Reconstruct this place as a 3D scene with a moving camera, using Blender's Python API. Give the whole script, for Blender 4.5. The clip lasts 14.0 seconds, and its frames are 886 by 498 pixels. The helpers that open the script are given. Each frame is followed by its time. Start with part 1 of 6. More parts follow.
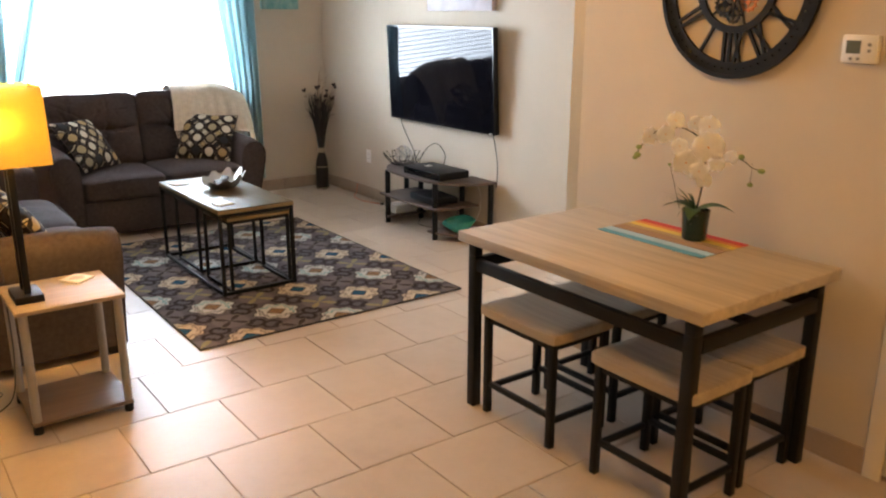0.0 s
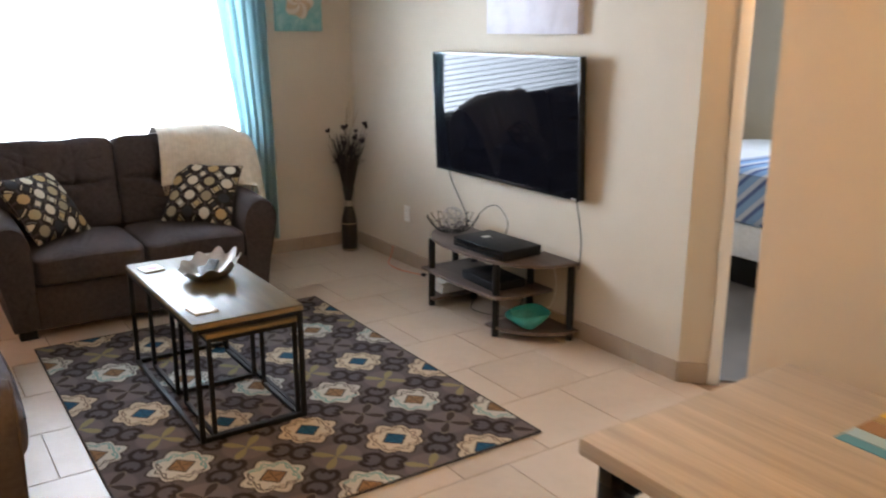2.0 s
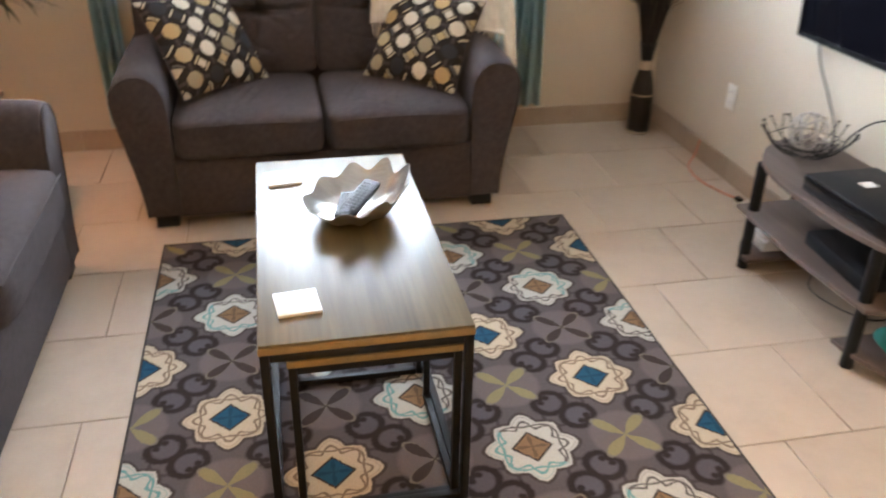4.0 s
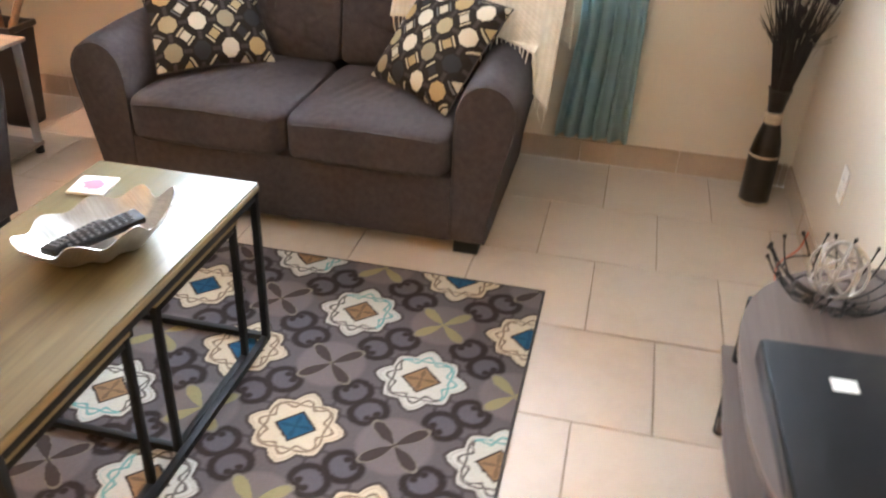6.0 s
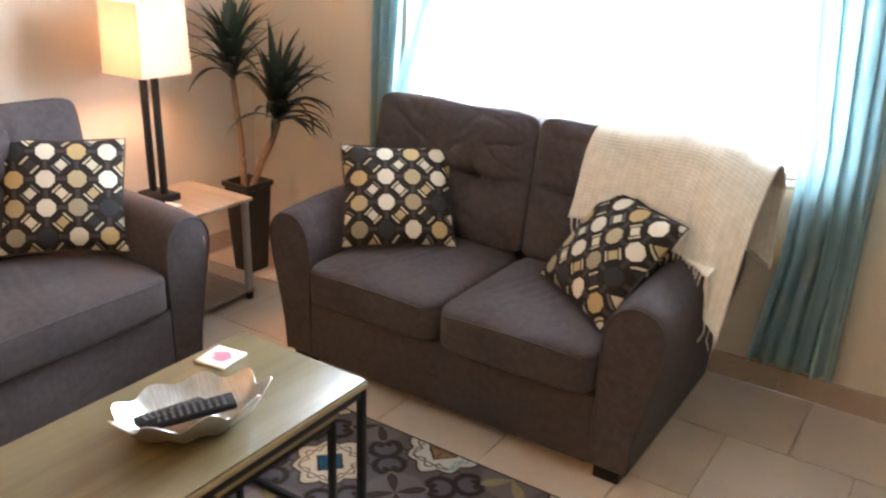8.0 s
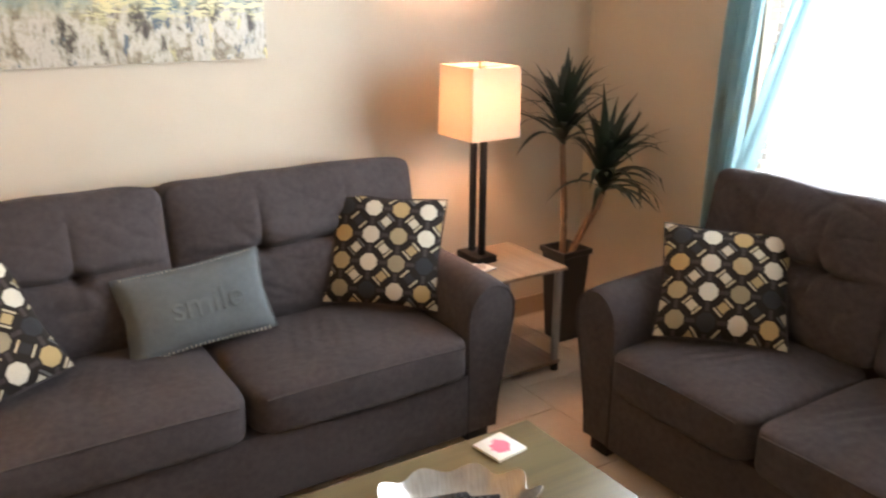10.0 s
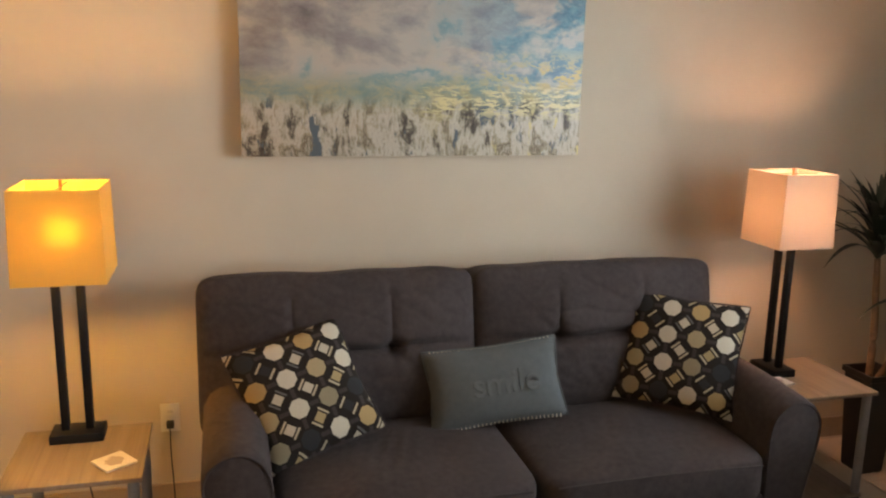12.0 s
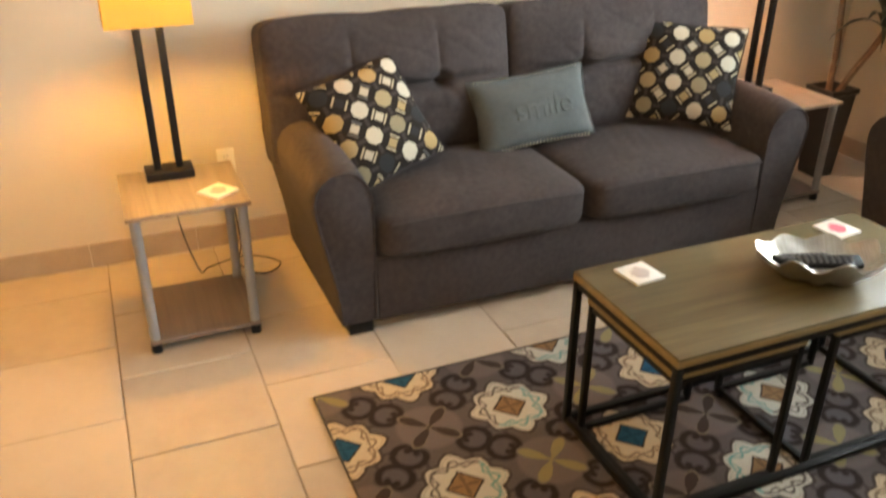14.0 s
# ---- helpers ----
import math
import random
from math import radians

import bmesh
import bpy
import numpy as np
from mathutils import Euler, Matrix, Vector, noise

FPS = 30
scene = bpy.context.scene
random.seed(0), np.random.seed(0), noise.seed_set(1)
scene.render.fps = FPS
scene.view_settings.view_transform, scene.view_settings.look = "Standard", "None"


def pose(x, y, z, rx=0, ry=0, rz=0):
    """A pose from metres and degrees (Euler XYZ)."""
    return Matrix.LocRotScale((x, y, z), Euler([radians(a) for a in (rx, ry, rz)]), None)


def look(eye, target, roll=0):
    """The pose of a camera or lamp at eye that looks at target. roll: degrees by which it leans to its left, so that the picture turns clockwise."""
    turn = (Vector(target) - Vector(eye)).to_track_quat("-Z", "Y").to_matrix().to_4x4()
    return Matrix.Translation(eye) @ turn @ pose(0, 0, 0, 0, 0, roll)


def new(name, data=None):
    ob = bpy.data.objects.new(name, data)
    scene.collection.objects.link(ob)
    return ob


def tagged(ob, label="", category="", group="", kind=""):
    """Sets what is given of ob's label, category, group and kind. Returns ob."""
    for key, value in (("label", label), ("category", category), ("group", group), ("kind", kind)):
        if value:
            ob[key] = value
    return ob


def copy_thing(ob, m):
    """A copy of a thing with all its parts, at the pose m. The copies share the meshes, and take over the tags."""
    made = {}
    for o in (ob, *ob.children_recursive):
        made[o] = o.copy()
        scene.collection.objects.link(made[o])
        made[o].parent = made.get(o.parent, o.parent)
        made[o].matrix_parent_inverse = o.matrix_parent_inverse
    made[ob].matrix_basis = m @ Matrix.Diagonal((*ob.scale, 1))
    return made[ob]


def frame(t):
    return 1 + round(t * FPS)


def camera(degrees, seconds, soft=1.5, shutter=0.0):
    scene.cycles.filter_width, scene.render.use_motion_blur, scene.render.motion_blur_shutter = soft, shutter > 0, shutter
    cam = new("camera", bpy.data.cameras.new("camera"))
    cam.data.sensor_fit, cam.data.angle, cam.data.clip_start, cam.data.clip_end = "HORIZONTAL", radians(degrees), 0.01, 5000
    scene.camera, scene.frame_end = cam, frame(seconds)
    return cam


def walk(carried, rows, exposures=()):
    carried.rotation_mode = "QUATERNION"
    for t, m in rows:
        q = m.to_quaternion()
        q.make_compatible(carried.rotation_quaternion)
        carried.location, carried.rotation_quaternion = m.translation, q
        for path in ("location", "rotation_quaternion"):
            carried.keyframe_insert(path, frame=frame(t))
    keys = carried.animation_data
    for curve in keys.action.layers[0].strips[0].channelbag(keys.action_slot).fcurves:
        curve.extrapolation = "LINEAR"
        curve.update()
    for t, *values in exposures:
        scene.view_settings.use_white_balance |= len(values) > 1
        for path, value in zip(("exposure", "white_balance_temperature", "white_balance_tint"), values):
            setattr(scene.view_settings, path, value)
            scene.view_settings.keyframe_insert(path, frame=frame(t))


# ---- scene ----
cam = camera(56.5, 14.0, 2.1, 0.4)
PATH = [
    (0, (-0.060, -0.007, 1.628), (1.079, 1.541, 1.075), 0.2),
    (0.5, (0.115, 0.247, 1.630), (1.239, 1.815, 1.104), 0.6),
    (1, (0.351, 0.528, 1.657), (1.462, 2.110, 1.145), 1.2),
    (1.5, (0.561, 0.952, 1.637), (1.680, 2.531, 1.130), 0.0),
    (2, (0.726, 1.360, 1.654), (1.808, 2.962, 1.141), 0.1),
    (2.2, (0.826, 1.536, 1.615), (1.822, 3.195, 1.107), -0.2),
    (2.5, (0.992, 1.778, 1.598), (1.912, 3.476, 1.081), 0.0),
    (3, (1.204, 2.237, 1.565), (2.080, 3.931, 0.961), -0.0),
    (5.3, (2.506, 3.490, 1.493), (2.256, 5.060, 0.280), -1.1),
    (5.5, (2.636, 3.541, 1.462), (2.385, 5.167, 0.325), -1.0),
    (6, (3.003, 3.642, 1.517), (2.642, 5.328, 0.503), 2.4),
    (6.5, (3.267, 3.668, 1.577), (2.686, 5.359, 0.682), 5.0),
    (7, (3.386, 3.720, 1.625), (2.634, 5.383, 0.808), 5.4),
    (7.2, (3.382, 3.764, 1.632), (2.574, 5.420, 0.854), 4.7),
    (9.3, (3.192, 4.187, 1.672), (1.786, 5.457, 1.033), 0.8),
    (9.5, (3.195, 4.193, 1.672), (1.722, 5.386, 1.037), 0.7),
    (10, (3.207, 4.186, 1.685), (1.605, 5.212, 1.070), 0.3),
    (10.5, (3.221, 4.176, 1.690), (1.507, 5.030, 1.114), 0.0),
    (11, (3.215, 4.129, 1.685), (1.413, 4.824, 1.164), 0.3),
    (11.5, (3.197, 4.064, 1.699), (1.332, 4.614, 1.231), 0.8),
    (12, (3.188, 3.976, 1.713), (1.298, 4.484, 1.299), 1.2),
    (12.5, (3.165, 3.821, 1.722), (1.283, 4.378, 1.339), 0.8),
    (13, (3.182, 3.704, 1.678), (1.335, 4.319, 1.222), 0.7),
    (13.5, (3.298, 3.513, 1.618), (1.541, 4.186, 0.939), 0.1),
    (14, (3.342, 3.322, 1.629), (1.701, 4.014, 0.719), 0.3),
]
EXPOSURES = [(0, -0.10, 6400, 14), (1.0, -0.12, 6250, 14), (2.0, -0.26, 6250, 14), (3, -0.12, 6300, 14), (5.3, 1.04, 6300, 14), (6.5, 0.98, 6300, 14), (7.2, 0.97, 6300, 14),
             (9.3, -0.10, 6850, 15), (10.2, -0.05, 7050, 16), (11.0, -0.40, 7150, 16), (12, -1.02, 7400, 15), (12.8, -1.00, 7350, 14), (13.5, -0.38, 7300, 11), (14, 0.08, 7350, 8)]
walk(cam, [(t, look(eye, target, roll)) for t, eye, target, roll in PATH], EXPOSURES)

# ---- light ----
world = bpy.data.worlds.new("world")
scene.world = world
world.use_nodes = True
wt = world.node_tree
sky = wt.nodes.new("ShaderNodeTexSky")
sky.sky_type = "NISHITA"
sky.sun_disc = False
sky.sun_elevation = radians(50)
sky.sun_rotation = radians(170)
wt.nodes["Background"].inputs[1].default_value = 0.1
wt.links.new(sky.outputs[0], wt.nodes["Background"].inputs[0])
sun_data = bpy.data.lights.new("sun", "SUN")
sun_data.energy, sun_data.angle, sun_data.color = 2.5, radians(0.5), (1.0, 0.95, 0.88)
sun = new("sun", sun_data)
sun.matrix_world = pose(0, 0, 20, 40, 0, 10)

WIN_X0, WIN_X1, WIN_Z0, WIN_Z1 = 1.02, 2.94, 0.845, 2.13


def area_light(name, m, sx, sy, power, colour):
    d = bpy.data.lights.new(name, "AREA")
    d.shape, d.size, d.size_y, d.energy, d.color = "RECTANGLE", sx, sy, power, colour
    o = new(name, d)
    o.matrix_world = m
    return o


area_light("window_sky_light", pose((WIN_X0 + WIN_X1) / 2, 7.31, (WIN_Z0 + WIN_Z1) / 2, -80, 0, 0), 2.5, 1.7, 540, (0.73, 0.87, 1.0))
# the bedroom has no window here; this cool lamp is added to brighten it
area_light("bedroom_fill_light", pose(6.95, 3.6, 1.5, 0, 90, 0), 1.2, 1.3, 150, (0.75, 0.88, 1.0))

BULB_1, BULB_2, KITCHEN, HALL = 660, 380, 118, 58
# strength of the fill lamp added out of view by the bedroom doorway
ALCOVE_FILL = 175


# ---- materials ----
class Val:
    """A number in a node tree, for writing patterns as sums."""

    def __init__(self, tree, sock):
        self.t, self.s = tree, sock

    def op(self, kind, *others):
        n = self.t.nodes.new("ShaderNodeMath")
        n.operation = kind
        for i, v in enumerate((self, *others)):
            if isinstance(v, Val):
                self.t.links.new(v.s, n.inputs[i])
            else:
                n.inputs[i].default_value = v
        return Val(self.t, n.outputs[0])

    def __add__(self, o): return self.op("ADD", o)
    def __radd__(self, o): return self.op("ADD", o)
    def __sub__(self, o): return self.op("SUBTRACT", o)
    def __rsub__(self, o): return (self * -1) + o
    def __mul__(self, o): return self.op("MULTIPLY", o)
    def __rmul__(self, o): return self.op("MULTIPLY", o)
    def __truediv__(self, o): return self.op("DIVIDE", o)
    def abs(self): return self.op("ABSOLUTE")
    def round(self): return self.op("ROUND")
    def cos(self): return self.op("COSINE")
    def min(self, o): return self.op("MINIMUM", o)
    def max(self, o): return self.op("MAXIMUM", o)
    def mod(self, o): return self.op("FLOORED_MODULO", o)
    def clamp(self):
        return self.op("MAXIMUM", 0.0).op("MINIMUM", 1.0)

    def below(self, edge, soft=0.02):
        """1 where the number is under edge, 0 where it is over."""
        return ((edge - self) * (1.0 / soft) + 0.5).clamp()


def length(a, b):
    return (a * a + b * b).op("SQRT")


class Mat:
    def __init__(self, name, rough=0.6, metal=0.0, spec=0.5):
        self.m = bpy.data.materials.new(name)
        self.m.use_nodes = True
        self.t = self.m.node_tree
        self.b = self.t.nodes["Principled BSDF"]
        self.b.inputs["Roughness"].default_value = rough
        self.b.inputs["Metallic"].default_value = metal
        self.b.inputs["Specular IOR Level"].default_value = spec
        self.tc = self.t.nodes.new("ShaderNodeTexCoord")

    def coords(self, kind="Object", scale=(1, 1, 1), offset=(0, 0, 0)):
        n = self.t.nodes.new("ShaderNodeMapping")
        n.inputs["Scale"].default_value = scale
        n.inputs["Location"].default_value = offset
        self.t.links.new(self.tc.outputs[kind], n.inputs[0])
        return n.outputs[0]

    def xyz(self, sock):
        n = self.t.nodes.new("ShaderNodeSeparateXYZ")
        self.t.links.new(sock, n.inputs[0])
        return [Val(self.t, n.outputs[i]) for i in range(3)]

    def noise(self, scale, detail=3, coords=None, rough=0.5, distort=0.0):
        n = self.t.nodes.new("ShaderNodeTexNoise")
        n.inputs["Scale"].default_value = scale
        n.inputs["Detail"].default_value = detail
        n.inputs["Roughness"].default_value = rough
        n.inputs["Distortion"].default_value = distort
        self.t.links.new(coords or self.coords(), n.inputs["Vector"])
        return Val(self.t, n.outputs[0])

    def random(self):
        n = self.t.nodes.new("ShaderNodeObjectInfo")
        return Val(self.t, n.outputs["Random"])

    def ramp(self, v, stops):
        n = self.t.nodes.new("ShaderNodeValToRGB")
        e = n.color_ramp.elements
        while len(e) < len(stops):
            e.new(0.5)
        for el, (p, c) in zip(e, stops):
            el.position, el.color = p, (*c, 1)
        self.t.links.new(v.s, n.inputs[0])
        return n.outputs[0]

    def mix(self, f, a, b, kind="MIX"):
        n = self.t.nodes.new("ShaderNodeMix")
        n.data_type, n.blend_type = "RGBA", kind
        for i, v in ((0, f), (6, a), (7, b)):
            if isinstance(v, Val):
                self.t.links.new(v.s, n.inputs[i])
            elif isinstance(v, (int, float)):
                n.inputs[i].default_value = v
            elif isinstance(v, tuple):
                n.inputs[i].default_value = (*v, 1)
            else:
                self.t.links.new(v, n.inputs[i])
        return n.outputs[2]

    def colour(self, sock):
        if isinstance(sock, tuple):
            self.b.inputs["Base Color"].default_value = (*sock, 1)
        else:
            self.t.links.new(sock, self.b.inputs["Base Color"])
        return self

    def rough(self, v):
        self.t.links.new(v.s, self.b.inputs["Roughness"])
        return self

    def bump(self, v, strength=0.2, dist=0.002):
        n = self.t.nodes.new("ShaderNodeBump")
        n.inputs["Strength"].default_value = strength
        n.inputs["Distance"].default_value = dist
        self.t.links.new(v.s, n.inputs["Height"])
        self.t.links.new(n.outputs[0], self.b.inputs["Normal"])
        return self


def scaled(c, k):
    return tuple(min(1.0, x * k) for x in c)


def plain(name, c, rough=0.5, metal=0.0, var=0.12, scale=8.0, fine=120.0, bump=0.15, spec=0.5):
    """A surface of one colour with broad and fine variation."""
    m = Mat(name, rough, metal, spec)
    n = m.noise(scale, 4) * 0.65 + m.noise(fine, 2) * 0.35
    m.colour(m.ramp(n, [(0.3, scaled(c, 1 - var)), (0.7, scaled(c, 1 + var))]))
    m.rough(m.noise(scale * 2, 3) * 0.16 + (rough - 0.08))
    return m.bump(m.noise(fine, 3), bump, 0.001).m


def wood(name, dark, light, rough=0.4, axis=0, grain=1.0, coords="Object"):
    """Long grain along an axis, with broad bands and fine pores."""
    m = Mat(name, rough)
    s = [14.0 * grain] * 3
    s[axis] = 0.9 * grain
    f = [120.0 * grain] * 3
    f[axis] = 4.0 * grain
    a = m.noise(1.6, 5, m.coords(coords, tuple(s)), 0.6, 0.6)
    b = m.noise(1.0, 3, m.coords(coords, tuple(f)), 0.6)
    v = a * 0.65 + b * 0.35
    m.colour(m.ramp(v, [(0.30, dark), (0.5, tuple((p + q) / 2 for p, q in zip(dark, light))), (0.70, light)]))
    m.rough(b * 0.2 + (rough - 0.1))
    return m.bump(b, 0.25, 0.0008).m


def wall_paint(name, c):
    m = Mat(name, 0.75, 0, 0.3)
    n = m.noise(0.9, 3) * 0.6 + m.noise(6, 4) * 0.4
    m.colour(m.ramp(n, [(0.3, scaled(c, 0.95)), (0.7, scaled(c, 1.05))]))
    return m.bump(m.noise(26, 4) * 0.7 + m.noise(160, 2) * 0.3, 0.35, 0.0015).m


M = {}
M["wall"] = wall_paint("wall_paint", (0.55, 0.482, 0.38))
M["ceiling"] = wall_paint("ceiling_paint", (0.74, 0.71, 0.66))
M["white_paint"] = plain("white_gloss_paint", (0.78, 0.75, 0.70), 0.35, var=0.03, bump=0.05)
M["plastic_white"] = plain("white_plastic", (0.76, 0.74, 0.69), 0.35, var=0.03, bump=0.03)
M["black_metal"] = plain("black_powder_coated_metal", (0.007, 0.007, 0.0075), 0.5, var=0.3, fine=300, bump=0.12, spec=0.22)
M["black_plastic"] = plain("black_plastic", (0.009, 0.009, 0.010), 0.5, var=0.2, bump=0.05, spec=0.2)
M["black_gloss"] = plain("black_gloss_plastic", (0.008, 0.008, 0.009), 0.16, var=0.2, bump=0.0)
M["remote_key"] = plain("dark_grey_rubber_key", (0.06, 0.06, 0.062), 0.6, var=0.1)
M["grey_tube"] = plain("grey_painted_tube", (0.24, 0.235, 0.235), 0.4, var=0.1, bump=0.05)
M["cable_grey"] = plain("grey_cable_rubber", (0.06, 0.058, 0.06), 0.5, var=0.1)
M["cable_black"] = plain("black_cable_rubber", (0.02, 0.02, 0.02), 0.5, var=0.1)
M["cable_orange"] = plain("orange_cable_rubber", (0.62, 0.20, 0.12), 0.5, var=0.1)
M["copper"] = plain("copper_metal", (0.62, 0.24, 0.10), 0.35, 0.8, var=0.15)
M["light_wire"] = plain("pale_wire", (0.38, 0.35, 0.32), 0.35, 0.6, var=0.1)
M["dark_wire"] = plain("dark_bronze_wire", (0.014, 0.012, 0.011), 0.4, 0.5, var=0.2)
M["oak_table"] = wood("pale_oak_laminate", (0.28, 0.235, 0.18), (0.54, 0.46, 0.36), 0.45, 1, 0.6)
M["oak_edge"] = wood("pale_oak_edge", (0.38, 0.29, 0.19), (0.54, 0.42, 0.29), 0.45, 1)
M["stool_seat"] = wood("greyed_oak_seat", (0.28, 0.23, 0.17), (0.45, 0.375, 0.28), 0.42, 1, 0.9)
M["coffee_top"] = wood("olive_brown_wood", (0.052, 0.041, 0.018), (0.150, 0.118, 0.056), 0.38, 1, 0.6)
M["coffee_edge"] = wood("raw_wood_edge", (0.17, 0.12, 0.05), (0.27, 0.19, 0.08), 0.5, 1)
M["end_top"] = wood("light_brown_laminate", (0.20, 0.155, 0.115), (0.34, 0.27, 0.20), 0.5, 0)
M["end_shelf"] = wood("dark_brown_laminate", (0.12, 0.088, 0.070), (0.21, 0.158, 0.125), 0.4, 0)
M["stand_wood"] = wood("grey_brown_laminate", (0.075, 0.056, 0.048), (0.150, 0.115, 0.098), 0.5, 1)
for k in ("end_top", "stand_wood"):
    M[k].node_tree.nodes["Principled BSDF"].inputs["Specular IOR Level"].default_value = 0.25
M["dark_leaf"] = plain("dark_strap_leaf", (0.014, 0.025, 0.015), 0.42, var=0.4, scale=20)
M["green_leaf"] = plain("green_leaf", (0.035, 0.085, 0.03), 0.4, var=0.3, scale=25)
M["bud"] = plain("orchid_bud", (0.20, 0.25, 0.06), 0.45, var=0.2, scale=40)
M["petal"] = plain("white_petal", (0.82, 0.83, 0.84), 0.5, var=0.05, scale=30)
M["petal_heart"] = plain("orchid_lip", (0.72, 0.42, 0.20), 0.5, var=0.2, scale=60)
M["bark"] = plain("palm_bark", (0.20, 0.125, 0.075), 0.8, var=0.35, scale=30, bump=0.6)
M["pot_black"] = plain("black_planter", (0.018, 0.017, 0.018), 0.35, var=0.15)
M["soil"] = plain("dark_soil", (0.03, 0.02, 0.015), 0.95, var=0.5, scale=60, bump=0.8)
M["stem"] = plain("dark_green_stem", (0.03, 0.028, 0.014), 0.5, var=0.2, scale=30)
M["vase"] = plain("dark_brown_vase", (0.012, 0.008, 0.007), 0.35, var=0.35, scale=40, fine=260, bump=0.5)
M["rope"] = plain("pale_rope", (0.45, 0.37, 0.27), 0.8, var=0.2, scale=80, fine=400, bump=0.5)
M["dried"] = plain("dried_stem", (0.022, 0.014, 0.012), 0.75, var=0.4, scale=40)
M["dried_light"] = plain("pale_dried_grass", (0.22, 0.16, 0.11), 0.8, var=0.3, scale=40)
M["dark_flower"] = plain("dark_dried_flower", (0.022, 0.010, 0.010), 0.7, var=0.4, scale=60)
M["teal_ceramic"] = plain("teal_glaze", (0.035, 0.25, 0.23), 0.2, var=0.25, scale=20, bump=0.05)
M["paper"] = plain("white_paper", (0.72, 0.70, 0.66), 0.7, var=0.06)
M["fringe"] = plain("cream_yarn", (0.62, 0.57, 0.48), 0.9, var=0.1, bump=0.4)


def tile_material():
    m = Mat("beige_floor_tile", 0.3, 0, 0.34)
    world_at = m.t.nodes.new("ShaderNodeNewGeometry").outputs["Position"]
    n1 = m.noise(2.3, 5, world_at, 0.6)
    n2 = m.noise(16, 5, world_at, 0.65)
    n3 = m.noise(140, 2, world_at)
    v = n1 * 0.5 + n2 * 0.22 + m.random() * 0.14 + n3 * 0.06 + 0.03
    m.colour(m.ramp(v, [(0.34, (0.41, 0.335, 0.26)), (0.5, (0.47, 0.392, 0.308)), (0.68, (0.51, 0.43, 0.345))]))
    m.rough(n2 * 0.10 + 0.33)
    return m.bump(n1, 0.05, 0.002).m


M["tile"] = tile_material()
M["grout"] = plain("brown_grout", (0.25, 0.18, 0.125), 0.9, var=0.2, scale=12, bump=0.4)
M["base_tile"] = plain("taupe_skirting_tile", (0.36, 0.28, 0.205), 0.35, var=0.12, scale=7)


def fabric(name, c, weave=900.0, var=0.12):
    m = Mat(name, 0.92, 0, 0.2)
    n = m.noise(3.5, 4) * 0.35 + m.noise(45, 4) * 0.4 + m.noise(420, 2) * 0.25
    m.colour(m.ramp(n, [(0.35, scaled(c, 1 - var)), (0.65, scaled(c, 1 + var))]))
    m.b.inputs["Sheen Weight"].default_value = 0.03
    m.b.inputs["Sheen Roughness"].default_value = 0.5
    return m.bump(m.noise(weave, 2) * 0.5 + m.noise(14, 4) * 0.5, 0.35, 0.003).m


M["sofa"] = fabric("charcoal_grey_fabric", (0.0525, 0.0430, 0.0440), var=0.30)
crease = M["sofa"].node_tree.nodes["Bump"]
crease.inputs["Distance"].default_value = 0.006
M["piping"] = fabric("dark_piping", (0.05, 0.042, 0.043))
M["grey_pillow"] = fabric("slate_grey_cotton", (0.100, 0.114, 0.120), 600)
M["pillow_stitch"] = fabric("slate_stitching", (0.112, 0.127, 0.133), 600)
M["bed_cover"] = fabric("white_bed_cover", (0.72, 0.74, 0.78), 300)


def knit():
    m = Mat("cream_knit", 0.95, 0, 0.15)
    x, y, z = m.xyz(m.coords("UV"))
    rib = (x * 190.0).cos() * 0.5 + 0.5
    row = (y * 420.0).cos() * 0.5 + 0.5
    n = m.noise(30, 4)
    m.colour(m.ramp(rib * 0.12 + n * 0.88, [(0.15, (0.50, 0.46, 0.375)), (0.8, (0.68, 0.635, 0.54))]))
    return m.bump(rib * 0.6 + row * 0.4, 0.4, 0.003).m


M["knit"] = knit()


def curtain_material():
    m = Mat("teal_curtain", 0.85, 0, 0.2)
    x, y, z = m.xyz(m.coords())
    n = m.noise(1.0, 3, m.coords("Object", (40, 40, 2)))
    c = m.ramp(n, [(0.3, (0.24, 0.345, 0.37)), (0.7, (0.38, 0.49, 0.51))])
    m.colour(c)
    tr = m.t.nodes.new("ShaderNodeBsdfTranslucent")
    tr.inputs[0].default_value = (0.60, 0.77, 0.80, 1)
    mix = m.t.nodes.new("ShaderNodeMixShader")
    mix.inputs[0].default_value = 0.58
    m.t.links.new(m.b.outputs[0], mix.inputs[1])
    m.t.links.new(tr.outputs[0], mix.inputs[2])
    m.t.links.new(mix.outputs[0], m.t.nodes["Material Output"].inputs[0])
    return m.bump(m.noise(700, 2), 0.3, 0.002).m


M["curtain"] = curtain_material()


